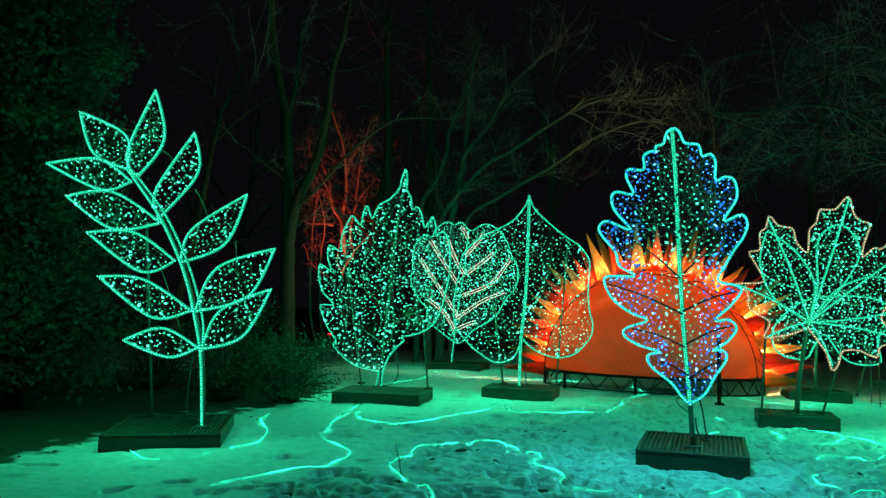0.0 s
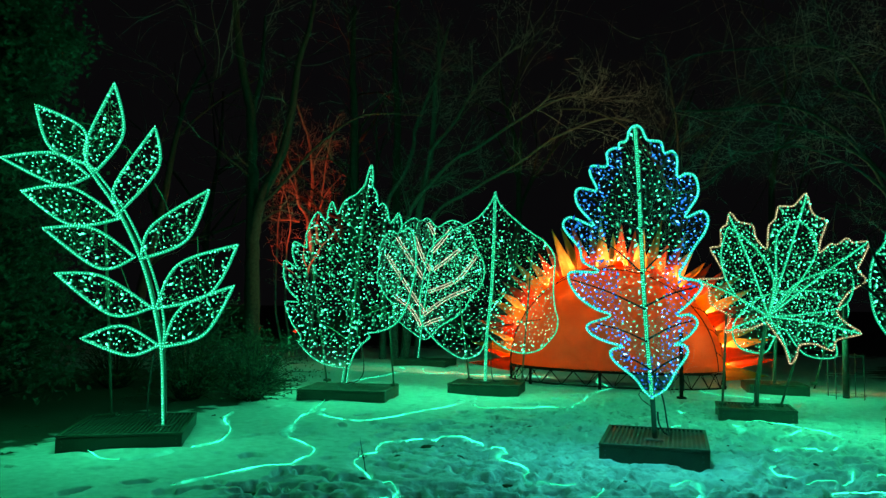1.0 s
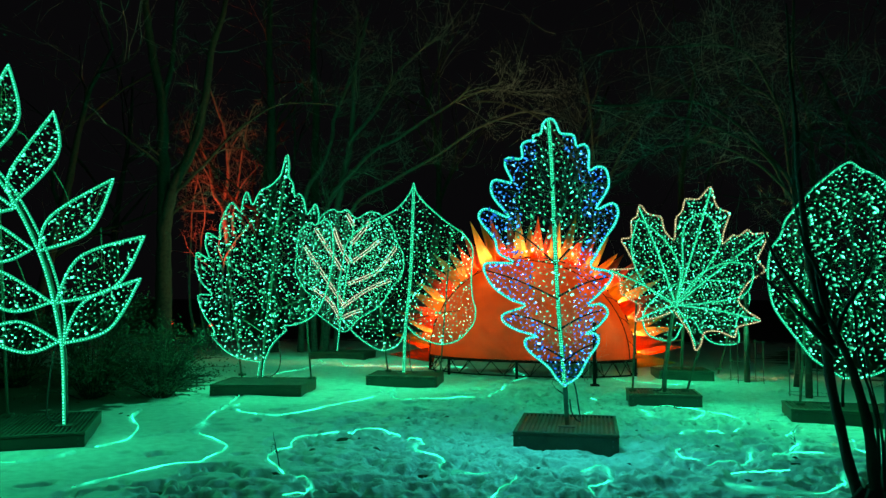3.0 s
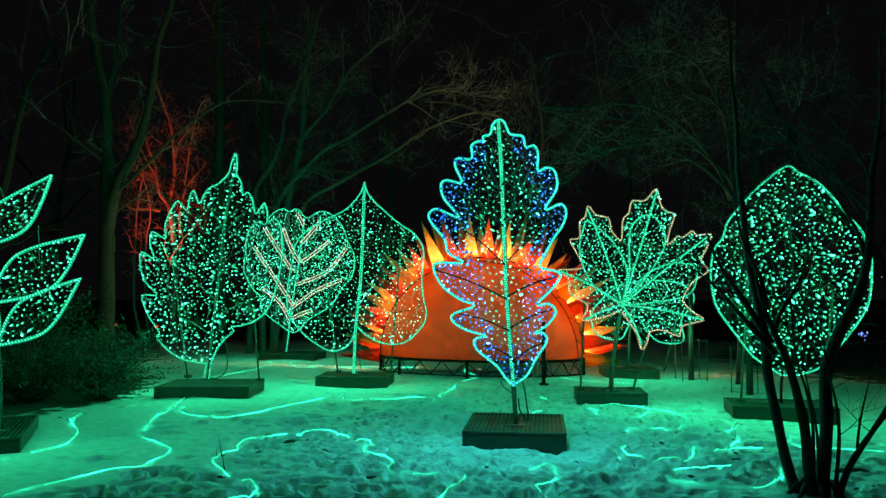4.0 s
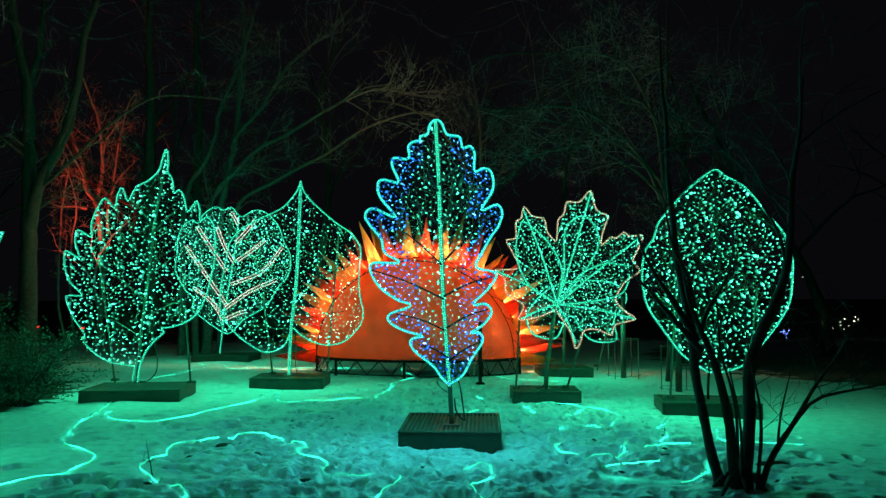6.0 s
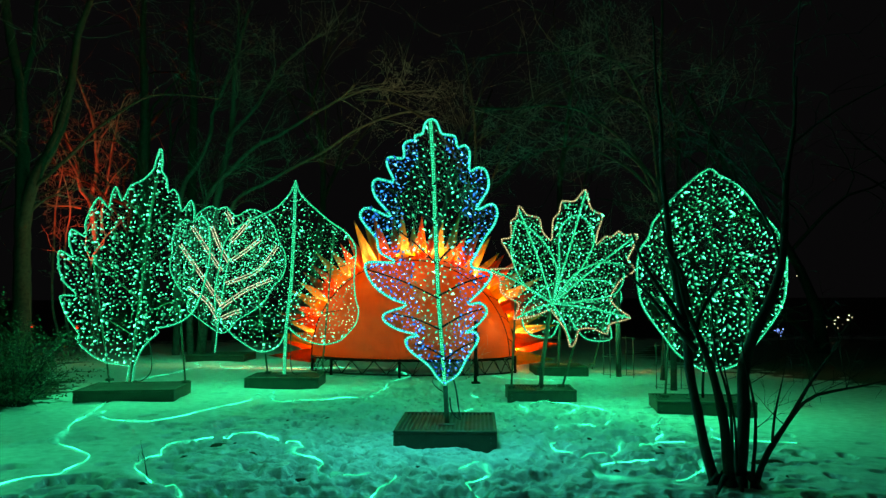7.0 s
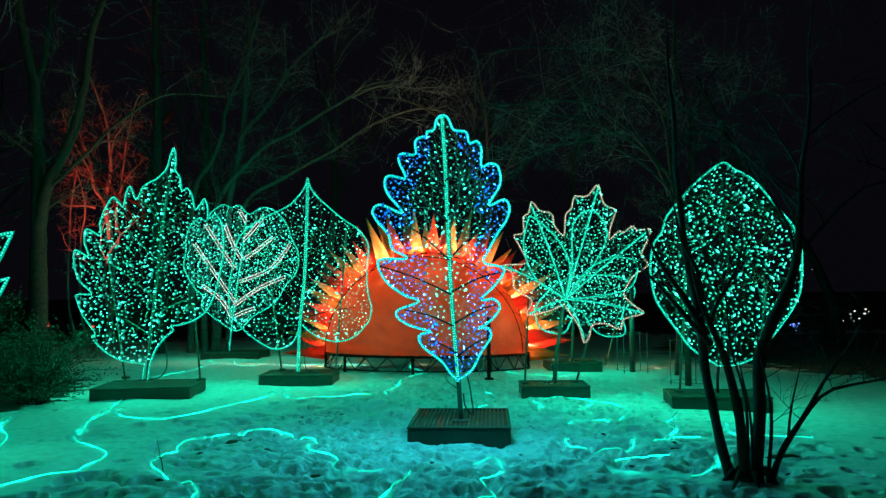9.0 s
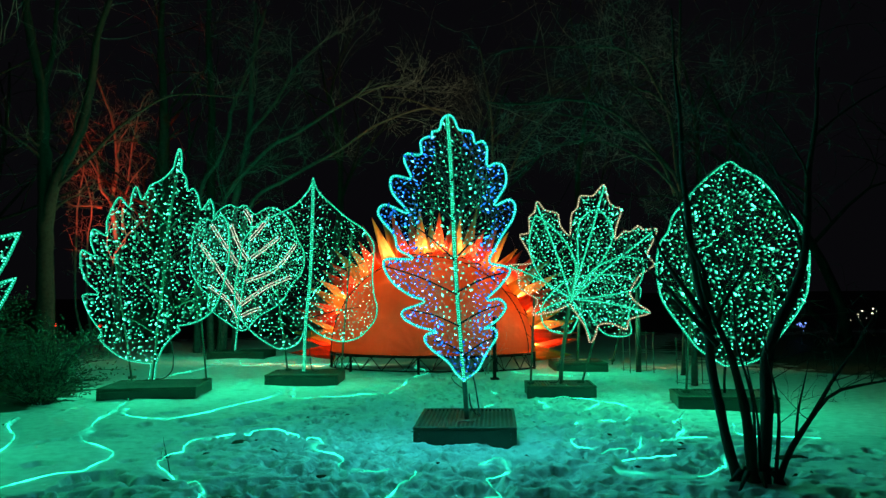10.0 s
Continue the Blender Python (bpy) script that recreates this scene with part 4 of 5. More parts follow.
def right_leaf():
    rng = random.Random(17)
    t = sculpture("oval_leaf_light", (3.95, 9.9), -3, (4.07, 9.93, 1.25, 0.8, -11), "green glowing oval leaf on a steel box behind a bare tree")
    left = [(0.29, 3.27), (-0.05, 3.02), (-0.29, 2.77), (-0.48, 2.54), (-0.55, 2.33), (-0.66, 2.18), (-0.71, 1.96), (-0.71, 1.7), (-0.64, 1.39), (-0.36, 0.98), (-0.18, 0.75), (0.15, 0.53)]
    right = [(0.45, 3.18), (0.64, 3.08), (0.79, 2.94), (1.05, 2.61), (1.22, 2.4), (1.28, 2.19), (1.33, 2.0), (1.28, 1.5), (1.12, 1.2), (0.88, 0.9), (0.65, 0.64), (0.38, 0.54), (0.15, 0.53)]
    edge = curve(left[::-1] + right, 0.03, 0.8)
    rope(t, edge, TUBE, BEAD, 0.011, 0.036)
    stem = [(0.15, 0.17), (0.17, 0.53), (0.33, 1.58), (0.32, 2.5), (0.29, 3.19)]
    pole(t, curve(stem, 0.1), 0.018, material=BLACK)
    for a, b in (((0.22, 0.9), (-0.5, 1.5)), ((0.3, 1.4), (-0.62, 2.1)), ((0.33, 1.9), (-0.4, 2.6)), ((0.24, 1.0), (1.05, 1.3)), ((0.3, 1.5), (1.2, 1.95)), ((0.33, 2.0), (1.0, 2.5))):
        rod(t, "vein", a, b, 0.010, BLACK)
    string_lights(t, [edge], 215, rng, size=0.0102)
    support(t, (-0.22, 1.9), (-0.33, 0.19), 0.15)
    support(t, (0.85, 1.6), (0.7, 0.19), 0.15)
    cable(t, [(0.2, 0.06, 0.9), (0.3, 0.08, 0.4), (0.42, 0.06, 0.2)])
    bright(t, [(0.05, 2.1), (-0.36, 1.4), (-0.14, 1.1), (0.0, 2.75)], 11, GREEN)
    bright(t, [(0.6, 2.0), (0.85, 1.35), (0.7, 2.6)], 6, GREEN)


def pinnate_leaf():
    rng = random.Random(18)
    t = sculpture("pinnate_leaf_light", (-4.81, 7.63), 14, (-5.25, 7.72, 1.24, 1.5, 24), "green glowing branch of eleven leaflets on a steel box")
    stem = [(0.0, 0.17), (-0.04, 0.9), (-0.12, 1.35), (-0.28, 1.93), (-0.56, 2.52), (-0.84, 2.92), (-0.99, 3.12)]
    pole(t, curve(stem, 0.1), 0.026)
    rope(t, curve(stem, 0.03), TUBE, BEAD, 0.0130, 0.036, y=-0.026)
    rope(t, curve([(-0.035, 1.02), (-0.04, 1.38), (-0.21, 1.96), (-0.5, 2.55), (-0.8, 2.95), (-0.96, 3.13)], 0.03), TUBE, BEAD, 0.0105, 0.04, y=-0.02)
    # base, tip, and the farthest point of either side
    leaflets = [((-0.89, 3.0), (-0.7, 4.06), (-0.99, 3.38), (-0.57, 3.52)), ((-0.99, 3.11), (-1.58, 3.79), (-1.43, 3.34), (-1.06, 3.55)), ((-0.94, 2.97), (-1.94, 3.17), (-1.39, 3.24), (-1.34, 2.88)),
                ((-0.6, 2.54), (-0.22, 3.56), (-0.63, 2.92), (-0.15, 3.13)), ((-0.57, 2.49), (-1.69, 2.79), (-1.21, 2.86), (-1.19, 2.43)), ((-0.39, 2.05), (-1.43, 2.37), (-0.93, 2.39), (-0.84, 1.94)),
                ((-0.33, 2.03), (0.42, 2.84), (-0.17, 2.46), (0.22, 2.3)), ((-0.18, 1.48), (-1.27, 1.86), (-0.8, 1.85), (-0.69, 1.42)), ((-0.14, 1.47), (0.76, 2.21), (0.14, 2.01), (0.51, 1.69)),
                ((-0.09, 1.06), (-0.95, 1.13), (-0.55, 1.28), (-0.47, 0.95)), ((-0.05, 1.04), (0.73, 1.74), (0.19, 1.52), (0.46, 1.23))]
    edges = []
    for base, tip, a, b in leaflets:
        a, b = [tuple(p[k] + 0.05 * (base[k] - tip[k]) for k in (0, 1)) for p in (a, b)]
        one, two = curve([base, a, tip], 0.03, 1.0), curve([tip, b, base], 0.03, 1.0)
        edge = np.vstack([one, two[1:]])
        rope(t, edge, TUBE, BEAD, 0.0130, 0.036, name="leaflet_rope_light")
        edges.append(edge)
    string_lights(t, edges, 310, rng, size=0.0074)
    support(t, (-0.76, 2.5), (-0.86, 0.19), 0.75)
    for a, b in (((-0.8, 2.7), (-0.95, 2.35)), ((-0.2, 2.9), (0.0, 2.5)), ((0.3, 2.3), (0.32, 1.9)), ((-0.55, 1.95), (-0.3, 1.25)), ((-0.85, 3.5), (-1.1, 3.6)), ((-0.45, 3.2), (-0.6, 3.35))):
        rod(t, "brace", a, b, 0.006, POLE)
    cable(t, [(-0.1, 0.06, 1.3), (-0.2, 0.1, 0.7), (-0.22, 0.12, 0.25), (-0.1, 0.1, 0.2)])
    cable(t, [(-0.02, 0.08, 0.2), (-0.25, 0.3, 0.2), (-0.4, 0.55, 0.24), (-0.6, 0.7, 0.2)])
    bright(t, [(-0.75, 3.4), (-1.3, 3.3), (-0.3, 2.9), (-1.1, 2.55), (0.1, 2.4), (-0.7, 1.6), (0.3, 1.6), (-0.5, 1.1)], 10, GREEN)


for build in (serrated_leaf, heart_leaf, ovate_leaf, oak_leaf, maple_leaf, back_leaf, right_leaf, pinnate_leaf):
    build()


# ---- rope lights laid on the snow ----
def ground_rope(line):
    """A rope light in its groove, with loose snow blown over parts of it."""
    path = []
    for i, (x, y) in enumerate(line):
        near = [snow_at(*q) for q in line[max(0, i - 3):i + 4]]
        path.append(Vector((x, y, 0.3 * sum(near) / len(near) + 0.7 * max(near) + 0.017 + 0.006 * noise.noise((x * 2.3, y * 2.3, 3.0)))))
    thing = new("ground_rope_light", Mesh().tube(path, 0.0030 if line[0][1] < 11 else 0.0026, 6).data("ground_rope_light", ROPE, True))
    tagged(thing, "glowing cyan rope light lying on the snow", "rope light", "rope lights on the snow")
    run = []
    for i, p in enumerate(path):
        wide = 0.26 * (noise.noise((p.x * 1.7, p.y * 1.7, 8.0)) - 0.02) * (0.85 + 0.5 * noise.noise((p.x * 9, p.y * 9, 2.0)))
        if wide > 0.02 and i < len(path) - 1:
            run.append((p, min(wide, 0.12)))
            continue
        if len(run) > 4:
            rows, drift = [], Mesh()
            for k, (q, w) in enumerate(run):
                d = (run[min(k + 1, len(run) - 1)][0] - run[max(k - 1, 0)][0]).normalized()
                side = Vector((-d.y, d.x, 0))
                for c in (-1.0, -0.66, -0.33, 0.0, 0.33, 0.66, 1.0):
                    b = q + side * w * c * (1 + 0.25 * noise.noise((q.x * 17, q.y * 17, c)))
                    lift = max(0.016, 0.27 * w) * (1 - c * c) + 0.006 * noise.noise((b.x * 25, b.y * 25, 1.0))
                    b.z = (snow_at(b.x, b.y) - 0.006) * c * c + (q.z + lift) * (1 - c * c)
                    rows.append(b)
            drift.add(rows, [(7 * k + c, 7 * k + c + 1, 7 * k + c + 8, 7 * k + c + 7) for k in range(len(run) - 1) for c in range(6)])
            part("snow_dusting", drift, DUST, thing, "loose snow over the rope", True)
        run = []


for line in ROPES:
    ground_rope(line)


# ---- the sun lantern on its truss ----
SUN_AT, SUN_TURN, SUN_BASE = (0.28, 15.5), -13, 0.34
SUN_A, SUN_B, SUN_OUT = 2.13, 2.02, 1.15


def sun_lantern():
    t = empty("sun_lantern", (*SUN_AT, 0), SUN_TURN)
    tagged(t, "half sun lantern of lit red-orange cloth with pointed rays", "lantern")
    m = Mesh()
    n, k = 40, 14
    grid = []
    for i in range(n + 1):
        a = math.pi * i / n
        row = []
        for j in range(k + 1):
            b = math.pi / 2 * j / k
            sag = 1 - 0.020 * (1 + math.cos(a * 16)) * math.sin(b) * math.cos(b)
            x, y, z = SUN_A * math.cos(a) * math.cos(b) * sag, -SUN_OUT * math.sin(b) * sag, SUN_B * math.sin(a) * math.cos(b) * sag
            row.append((x, y, SUN_BASE + max(0.0, z)))
        grid.append(row)
    verts = [p for row in grid for p in row]
    w = k + 1
    m.add(verts, [(i * w + j, i * w + j + 1, (i + 1) * w + j + 1, (i + 1) * w + j) for i in range(n) for j in range(k)])
    dome = part("dome", m, DOME, t, "red-orange dome cloth lit from inside", True)
    def on_dome(a, b):
        return (1.004 * SUN_A * math.cos(a) * math.cos(b), -1.004 * SUN_OUT * math.sin(b), SUN_BASE + 1.004 * SUN_B * math.sin(a) * math.cos(b))

    for b in (0.0, 0.3):
        part("seam", Mesh().tube([on_dome(a, b) for a in np.linspace(0, math.pi, 50)], 0.009, 5), BLACK, dome)
    for i in range(13):
        a = math.pi * (i + 0.3) / 13
        part("seam", Mesh().tube([on_dome(a + 0.12 * s, 0.3 * s) for s in np.linspace(0, 1, 5)], 0.006, 5), BLACK, dome)
    rim = [(SUN_A * math.cos(a), 0.0, SUN_BASE + SUN_B * math.sin(a)) for a in np.linspace(0, math.pi, 40)]
    part("rim_hoop", Mesh().tube(rim, 0.02, 6), BLACK, t)
    back = Mesh().add([(0, 0.06, SUN_BASE)] + [(x, 0.06, z) for x, _, z in rim], [(0, i + 2, i + 1) for i in range(39)])
    part("back_cloth", back, DOME, t)
    # unseen sheet added to keep the dome lamps off the snow below
    floor = Mesh().add([(p[0], p[1], SUN_BASE - 0.004) for p in (on_dome(a, b) for a, b in [(math.pi, 0.0)] + [(math.pi, s) for s in np.linspace(0.1, math.pi / 2, 12)] + [(0.0, s) for s in np.linspace(math.pi / 2 - 0.1, 0.0, 12)])], [tuple(range(25))])
    part("floor_light_block", floor, BLACK, t, "added unseen sheet under the dome that blocks lamp light")
    # sheet and bottom strip added to stop the ray lamps' spill behind
    cover = Mesh().add([(0, 0.34, SUN_BASE)] + [(x * 1.02, 0.34, SUN_BASE + (z - SUN_BASE) * 1.02) for x, _, z in rim], [(0, i + 2, i + 1) for i in range(39)])
    cover.box((-SUN_A, 0.0, SUN_BASE - 0.012), (SUN_A, 0.335, SUN_BASE - 0.006))
    part("rear_light_block", cover, BLACK, t, "added sheet behind the rays that stops lamp spill")
    rng = random.Random(3)
    count = 20
    for row, (material, length, wide, push) in enumerate(((SPIKE_ORANGE, 1.0, 0.165, 0.0), (SPIKE_RED, 1.0, 0.15, 0.16))):
        for i in range(count):
            a = math.radians(-1 + 182 * (i + 0.5 * row) / (count - 1))
            if a > math.pi + 0.03:
                continue
            out = Vector((math.cos(a), 0, math.sin(a)))
            side = Vector((-math.sin(a), 0, math.cos(a)))
            depth = Vector((0, 1, 0))
            foot = Vector((SUN_A * 0.98 * math.cos(a), 0.02 + push, SUN_BASE + SUN_B * 0.98 * math.sin(a)))
            tip = foot + out * (length * rng.uniform(0.72, 1.12)) + depth * rng.uniform(-0.12, 0.12) + side * rng.uniform(-0.07, 0.07)
            ring = [foot + side * wide * c + depth * 0.10 * s for c, s in ((1, 0), (0.4, 0.8), (-0.4, 0.8), (-1, 0), (-0.4, -0.8), (0.4, -0.8))]
            half = [foot.lerp(tip, 0.4) + (p - foot) * 0.66 for p in ring]
            verts = ring + half + [tip]
            faces = [(k, (k + 1) % 6, 6 + (k + 1) % 6, 6 + k) for k in range(6)] + [(6 + k, 6 + (k + 1) % 6, 12) for k in range(6)]
            mat = SPIKE_ORANGE if (i + row) % 2 == 0 else SPIKE_RED
            part("ray", Mesh().add(verts, faces), mat, t, "orange cloth ray" if mat is SPIKE_ORANGE else "red cloth ray")
    for i in range(18):
        a = math.radians(3 + 174 * i / 17)
        lamp = point_lamp("ray_lamp", ((SUN_A - 0.03) * math.cos(a), 0.10, SUN_BASE + (SUN_B - 0.03) * math.sin(a)), 135 * rng.uniform(0.4, 1.8), WARM, 0.03)
        lamp.parent = t
    for x, y, z, watts in ((-1.15, -0.30, 1.30, 2.3), (0.0, -0.45, 1.4, 2.3), (1.30, -0.35, 0.95, 2.3), (0.3, -0.55, 0.85, 2.1), (-0.8, -0.5, 0.8, 2.1),
                           (-0.71, -0.56, 1.68, 0.9), (0.24, -0.56, 1.83, 1.2), (1.61, -0.47, 0.86, 0.9), (-1.24, -0.66, 1.03, 0.5), (1.16, -0.36, 1.67, 0.7)):
        lamp = point_lamp("dome_lamp", (x, y, z), watts, (1.0, 0.66, 0.42), 0.04)
        lamp.parent = t
    return t


def truss_stand():
    t = empty("truss_stand", (*SUN_AT, 0), SUN_TURN)
    tagged(t, "black steel lattice truss under the sun lantern", "truss")

    def round_front(s, extra=0.0):
        a = math.pi * s
        return Vector((-(SUN_A + extra) * math.cos(a), -(SUN_OUT + extra) * math.sin(a), 0))

    n = 26
    for z, extra in ((0.30, 0.0), (0.04, 0.02), (0.30, -0.22)):
        part("chord", Mesh().tube([round_front(i / 40, extra) + Vector((0, 0, z)) for i in range(41)], 0.016, 6), BLACK, t)
    for i in range(n):
        a, b = round_front(i / n) + Vector((0, 0, 0.30 if i % 2 else 0.04)), round_front((i + 1) / n) + Vector((0, 0, 0.04 if i % 2 else 0.30))
        part("brace", Mesh().tube([a, b], 0.010, 5), BLACK, t)
        c = round_front((i + 0.5) / n, -0.22) + Vector((0, 0, 0.30))
        part("brace", Mesh().tube([a, c], 0.008, 5), BLACK, t)
    for s in (0.02, 0.26, 0.5, 0.74, 0.98):
        p = round_front(s)
        part("leg", Mesh().tube([p + Vector((0, 0, -0.05)), p + Vector((0, 0, 0.34))], 0.03, 8), BLACK, t)


sun_lantern()
truss_stand()


# ---- trees ----
def grow(solid, fine, start, way, length, radius, level, rng, kids, droop, wander, limit=0.012, least=0.0065):
    """One branch and all that springs from it."""
    steps = 7 if level < 2 else 6
    p, d = Vector(start), Vector(way).normalized()
    bend = Vector((rng.uniform(-1, 1), rng.uniform(-1, 1), rng.uniform(-1, 1))) * (0.9 * wander if level else 0.0)
    path, radii = [p.copy()], [radius]
    for i in range(steps):
        d = (d + Vector((rng.uniform(-1, 1), rng.uniform(-1, 1), rng.uniform(-1, 1))) * wander + bend * (1 - 1.6 * i / steps) + Vector((0, 0, droop * (level + 0.3) * 0.1))).normalized()
        p = p + d * (length / steps)
        path.append(p.copy())
        radii.append(radius * (1 - 0.82 * (i + 1) / steps))
    (solid if radius > limit else fine).tube(path, radii, 8 if level == 0 else (5 if radius > limit else 3))
    if level >= len(kids):
        return
    for _ in range(kids[level]):
        s = rng.uniform(0.3 if level == 0 else 0.15, 1.0) * steps
        i = min(int(s), steps - 1)
        q = path[i].lerp(path[i + 1], s - i)
        along = (path[i + 1] - path[i]).normalized()
        out = along.orthogonal().normalized()
        out.rotate(Matrix.Rotation(rng.uniform(0, 2 * math.pi), 3, along))
        way2 = along * rng.uniform(0.35, 0.9) + out * rng.uniform(0.6, 1.0) + Vector((0, 0, 0.15))
        grow(solid, fine, q, way2, length * rng.uniform(0.4, 0.66), max(radius * 0.5 * (1 - 0.75 * s / steps), least), level + 1, rng, kids, droop, wander * 1.15, limit, least)


def bare_tree(where, stems, kids, seed, label, droop=0.0, wander=0.13, bark=BARK, name="bare_tree", least=0.004, limbs=(), twigs=9, twig_share=0.3, twig_reach=2.0, twig=TWIG):
    """stems: direction, length, radius of each stem from the ground. limbs: line in x and z, radius, place in depth."""
    rng = random.Random(seed)
    t = empty(name, (where[0], where[1], 0), 0)
    tagged(t, label, "tree", "bare trees of the wood")
    solid, fine = Mesh(), Mesh()
    for way, length, radius in stems:
        foot = (rng.uniform(-0.15, 0.15) * (len(stems) > 1), rng.uniform(-0.1, 0.1) * (len(stems) > 1), -0.1)
        grow(solid, fine, foot, way, length, radius, 0, rng, kids, droop, wander, 0.012, least)
    for line, radius, depth in limbs:
        path = curve(line, 0.16)
        n = len(path)
        path = [Vector((x + 0.25 * radius * noise.noise((z * 3, seed, 0)), depth * min(1, i / 8) + 0.03 * noise.noise((z * 2, seed, 5)), z)) for i, (x, z) in enumerate(path)]
        radii = [radius * (1 - 0.72 * i / n) * (1 + 0.12 * noise.noise((i * 0.7, seed, 2))) for i in range(n)]
        solid.tube(path, radii, 8)
        for _ in range(twigs):
            i = int(n * rng.uniform(0.3, 0.97))
            along = (path[min(i + 1, n - 1)] - path[i - 1]).normalized()
            out = Vector((rng.uniform(-1, 1), rng.uniform(-0.8, 0.8), rng.uniform(-0.4, 0.8)))
            grow(solid, fine, path[i], along * 0.7 + out, rng.uniform(0.35, 1.0) * twig_reach, max(0.005, radii[i] * twig_share), 1, rng, kids, droop, wander, 0.012, least)
    part("trunk", solid, bark, t, smooth=True)
    if fine.v:
        part("crown", fine, twig, t, "fine bare twigs", kind="stuff")
    return t


WOOD = "bare tree of a dark winter wood"
bare_tree((-8.59, 17.6), [], (0, 4, 3), 21, "large bare tree forking into slanting limbs", wander=0.2, least=0.0035, twigs=5, limbs=(
    ([(0.03, -0.1), (0.02, 0.59), (-0.03, 2.66), (-0.06, 4.1), (-0.12, 5.29), (-0.19, 6.48), (-0.44, 7.55), (-0.61, 8.5), (-0.8, 10.2)], 0.22, 0.0),
    ([(-0.02, 3.1), (0.14, 3.9), (0.41, 4.56), (0.77, 5.29), (0.95, 6.09), (1.06, 6.77), (1.16, 7.71), (1.41, 8.47), (1.6, 9.6)], 0.15, -0.15),
    ([(0.0, 3.6), (0.18, 3.99), (0.67, 4.36), (1.23, 4.9), (1.86, 5.54), (2.73, 6.11), (3.41, 6.21), (4.46, 6.12)], 0.05, -0.3),
    ([(-0.19, 6.3), (0.01, 7.29), (0.06, 8.24), (0.09, 9.05)], 0.08, 0.1)))
bare_tree((-8.0, 24.0), [((0.03, 0, 1), 10.5, 0.2)], (8, 5, 3), 22, WOOD)
bare_tree((-6.83, 20.5), [], (0, 4, 2), 29, WOOD, wander=0.2, twigs=10, limbs=(([(0.02, -0.1), (0.01, 0.4), (-0.08, 4.99), (-0.09, 6.86), (-0.18, 8.44), (-0.16, 10.35)], 0.21, 0.0),))
bare_tree((-5.97, 22.0), [], (0, 4, 2), 30, WOOD, wander=0.2, twigs=10, limbs=(([(0.02, -0.1), (0.01, 0.31), (-0.06, 4.58), (-0.05, 7.27), (-0.18, 9.3), (-0.08, 11.02)], 0.19, 0.0),))
bare_tree((-5.1, 20.6), [], (0, 5, 3), 23, "many-stemmed bare tree with long slanting limbs", wander=0.2, bark=LIMB, least=0.0035, twigs=12, limbs=(
    ([(-0.5, -0.1), (-0.45, 2.0), (-0.1, 4.13), (0.52, 4.96), (1.15, 5.6), (1.85, 5.96), (2.74, 6.54), (3.57, 7.06), (3.89, 7.42)], 0.10, -0.2),
    ([(0.1, -0.1), (0.2, 2.6), (0.6, 4.13), (1.48, 4.7), (2.24, 5.15), (3.07, 5.6), (4.03, 6.25), (5.31, 6.71), (6.1, 6.6)], 0.075, 0.1),
    ([(-0.9, -0.1), (-1.0, 3.2), (-0.87, 4.57), (-0.44, 5.28), (-0.13, 6.12), (-0.08, 6.71), (0.36, 7.75), (0.54, 8.27), (0.6, 9.8)], 0.10, 0.3),
    ([(-0.25, -0.1), (0.0, 3.4), (0.21, 4.9), (0.44, 5.99), (0.49, 6.97), (0.57, 8.27), (0.9, 9.6)], 0.14, 0.2),
    ([(0.4, 5.6), (0.51, 5.99), (1.14, 6.71), (1.71, 7.68), (2.22, 8.27), (3.0, 8.9)], 0.06, -0.1),
    ([(3.5, 7.0), (3.7, 7.1), (4.34, 7.29), (5.31, 7.19)], 0.03, -0.2)))
bare_tree((-9.5, 24.5), [((-0.1, -0.2, 1), 5.5, 0.05)], (6, 3, 3), 24, "tangled pale bare tree lit red from below", wander=0.36, bark=RED_BARK, least=0.0055, twigs=12, twig_share=0.2, twig_reach=0.9, twig=RED_BARK, limbs=(
    ([(-0.2, -0.1), (-0.12, 2.2), (-0.18, 3.5), (-0.36, 4.6), (-0.21, 5.54), (-0.26, 6.41), (-0.39, 7.28), (-0.74, 8.23), (-0.92, 8.7)], 0.10, -0.1),
    ([(-0.1, 2.4), (-0.15, 3.28), (-0.31, 4.47), (-0.66, 5.0), (-0.78, 5.8), (-1.1, 6.61), (-1.3, 7.2)], 0.085, -0.25),
    ([(-1.2, -0.1), (-1.32, 2.0), (-1.3, 3.21), (-1.29, 4.01), (-1.22, 4.87), (-1.1, 5.54), (-1.2, 6.1)], 0.045, -0.5),
    ([(-0.71, 4.4), (-1.06, 4.46), (-1.5, 4.44), (-1.77, 4.57), (-2.2, 4.54)], 0.045, -0.4),
    ([(-0.05, 3.6), (0.02, 4.34), (0.2, 4.94), (0.39, 5.34), (0.91, 5.94)], 0.045, -0.3),
    ([(-0.3, 5.7), (-0.1, 6.57), (0.12, 6.88), (0.3, 7.2)], 0.035, -0.25),
    ([(0.1, 5.2), (0.27, 6.27), (0.36, 6.74), (0.6, 7.82), (0.86, 8.16)], 0.035, -0.2),
    ([(-0.9, -0.1), (-0.98, 2.4), (-0.95, 3.54), (-0.84, 4.2), (-0.95, 4.87), (-1.15, 5.5), (-1.6, 6.2)], 0.04, -0.45),
    ([(-0.8, 5.4), (-1.1, 6.0), (-1.5, 6.9), (-1.75, 7.6)], 0.03, -0.3)))
bare_tree((-8.4, 25.5), [((0.0, 0, 1), 9.5, 0.14), ((0.2, 0, 1), 8.0, 0.1)], (7, 3, 1), 25, "bare tree lit dark red from below", wander=0.34, least=0.008)
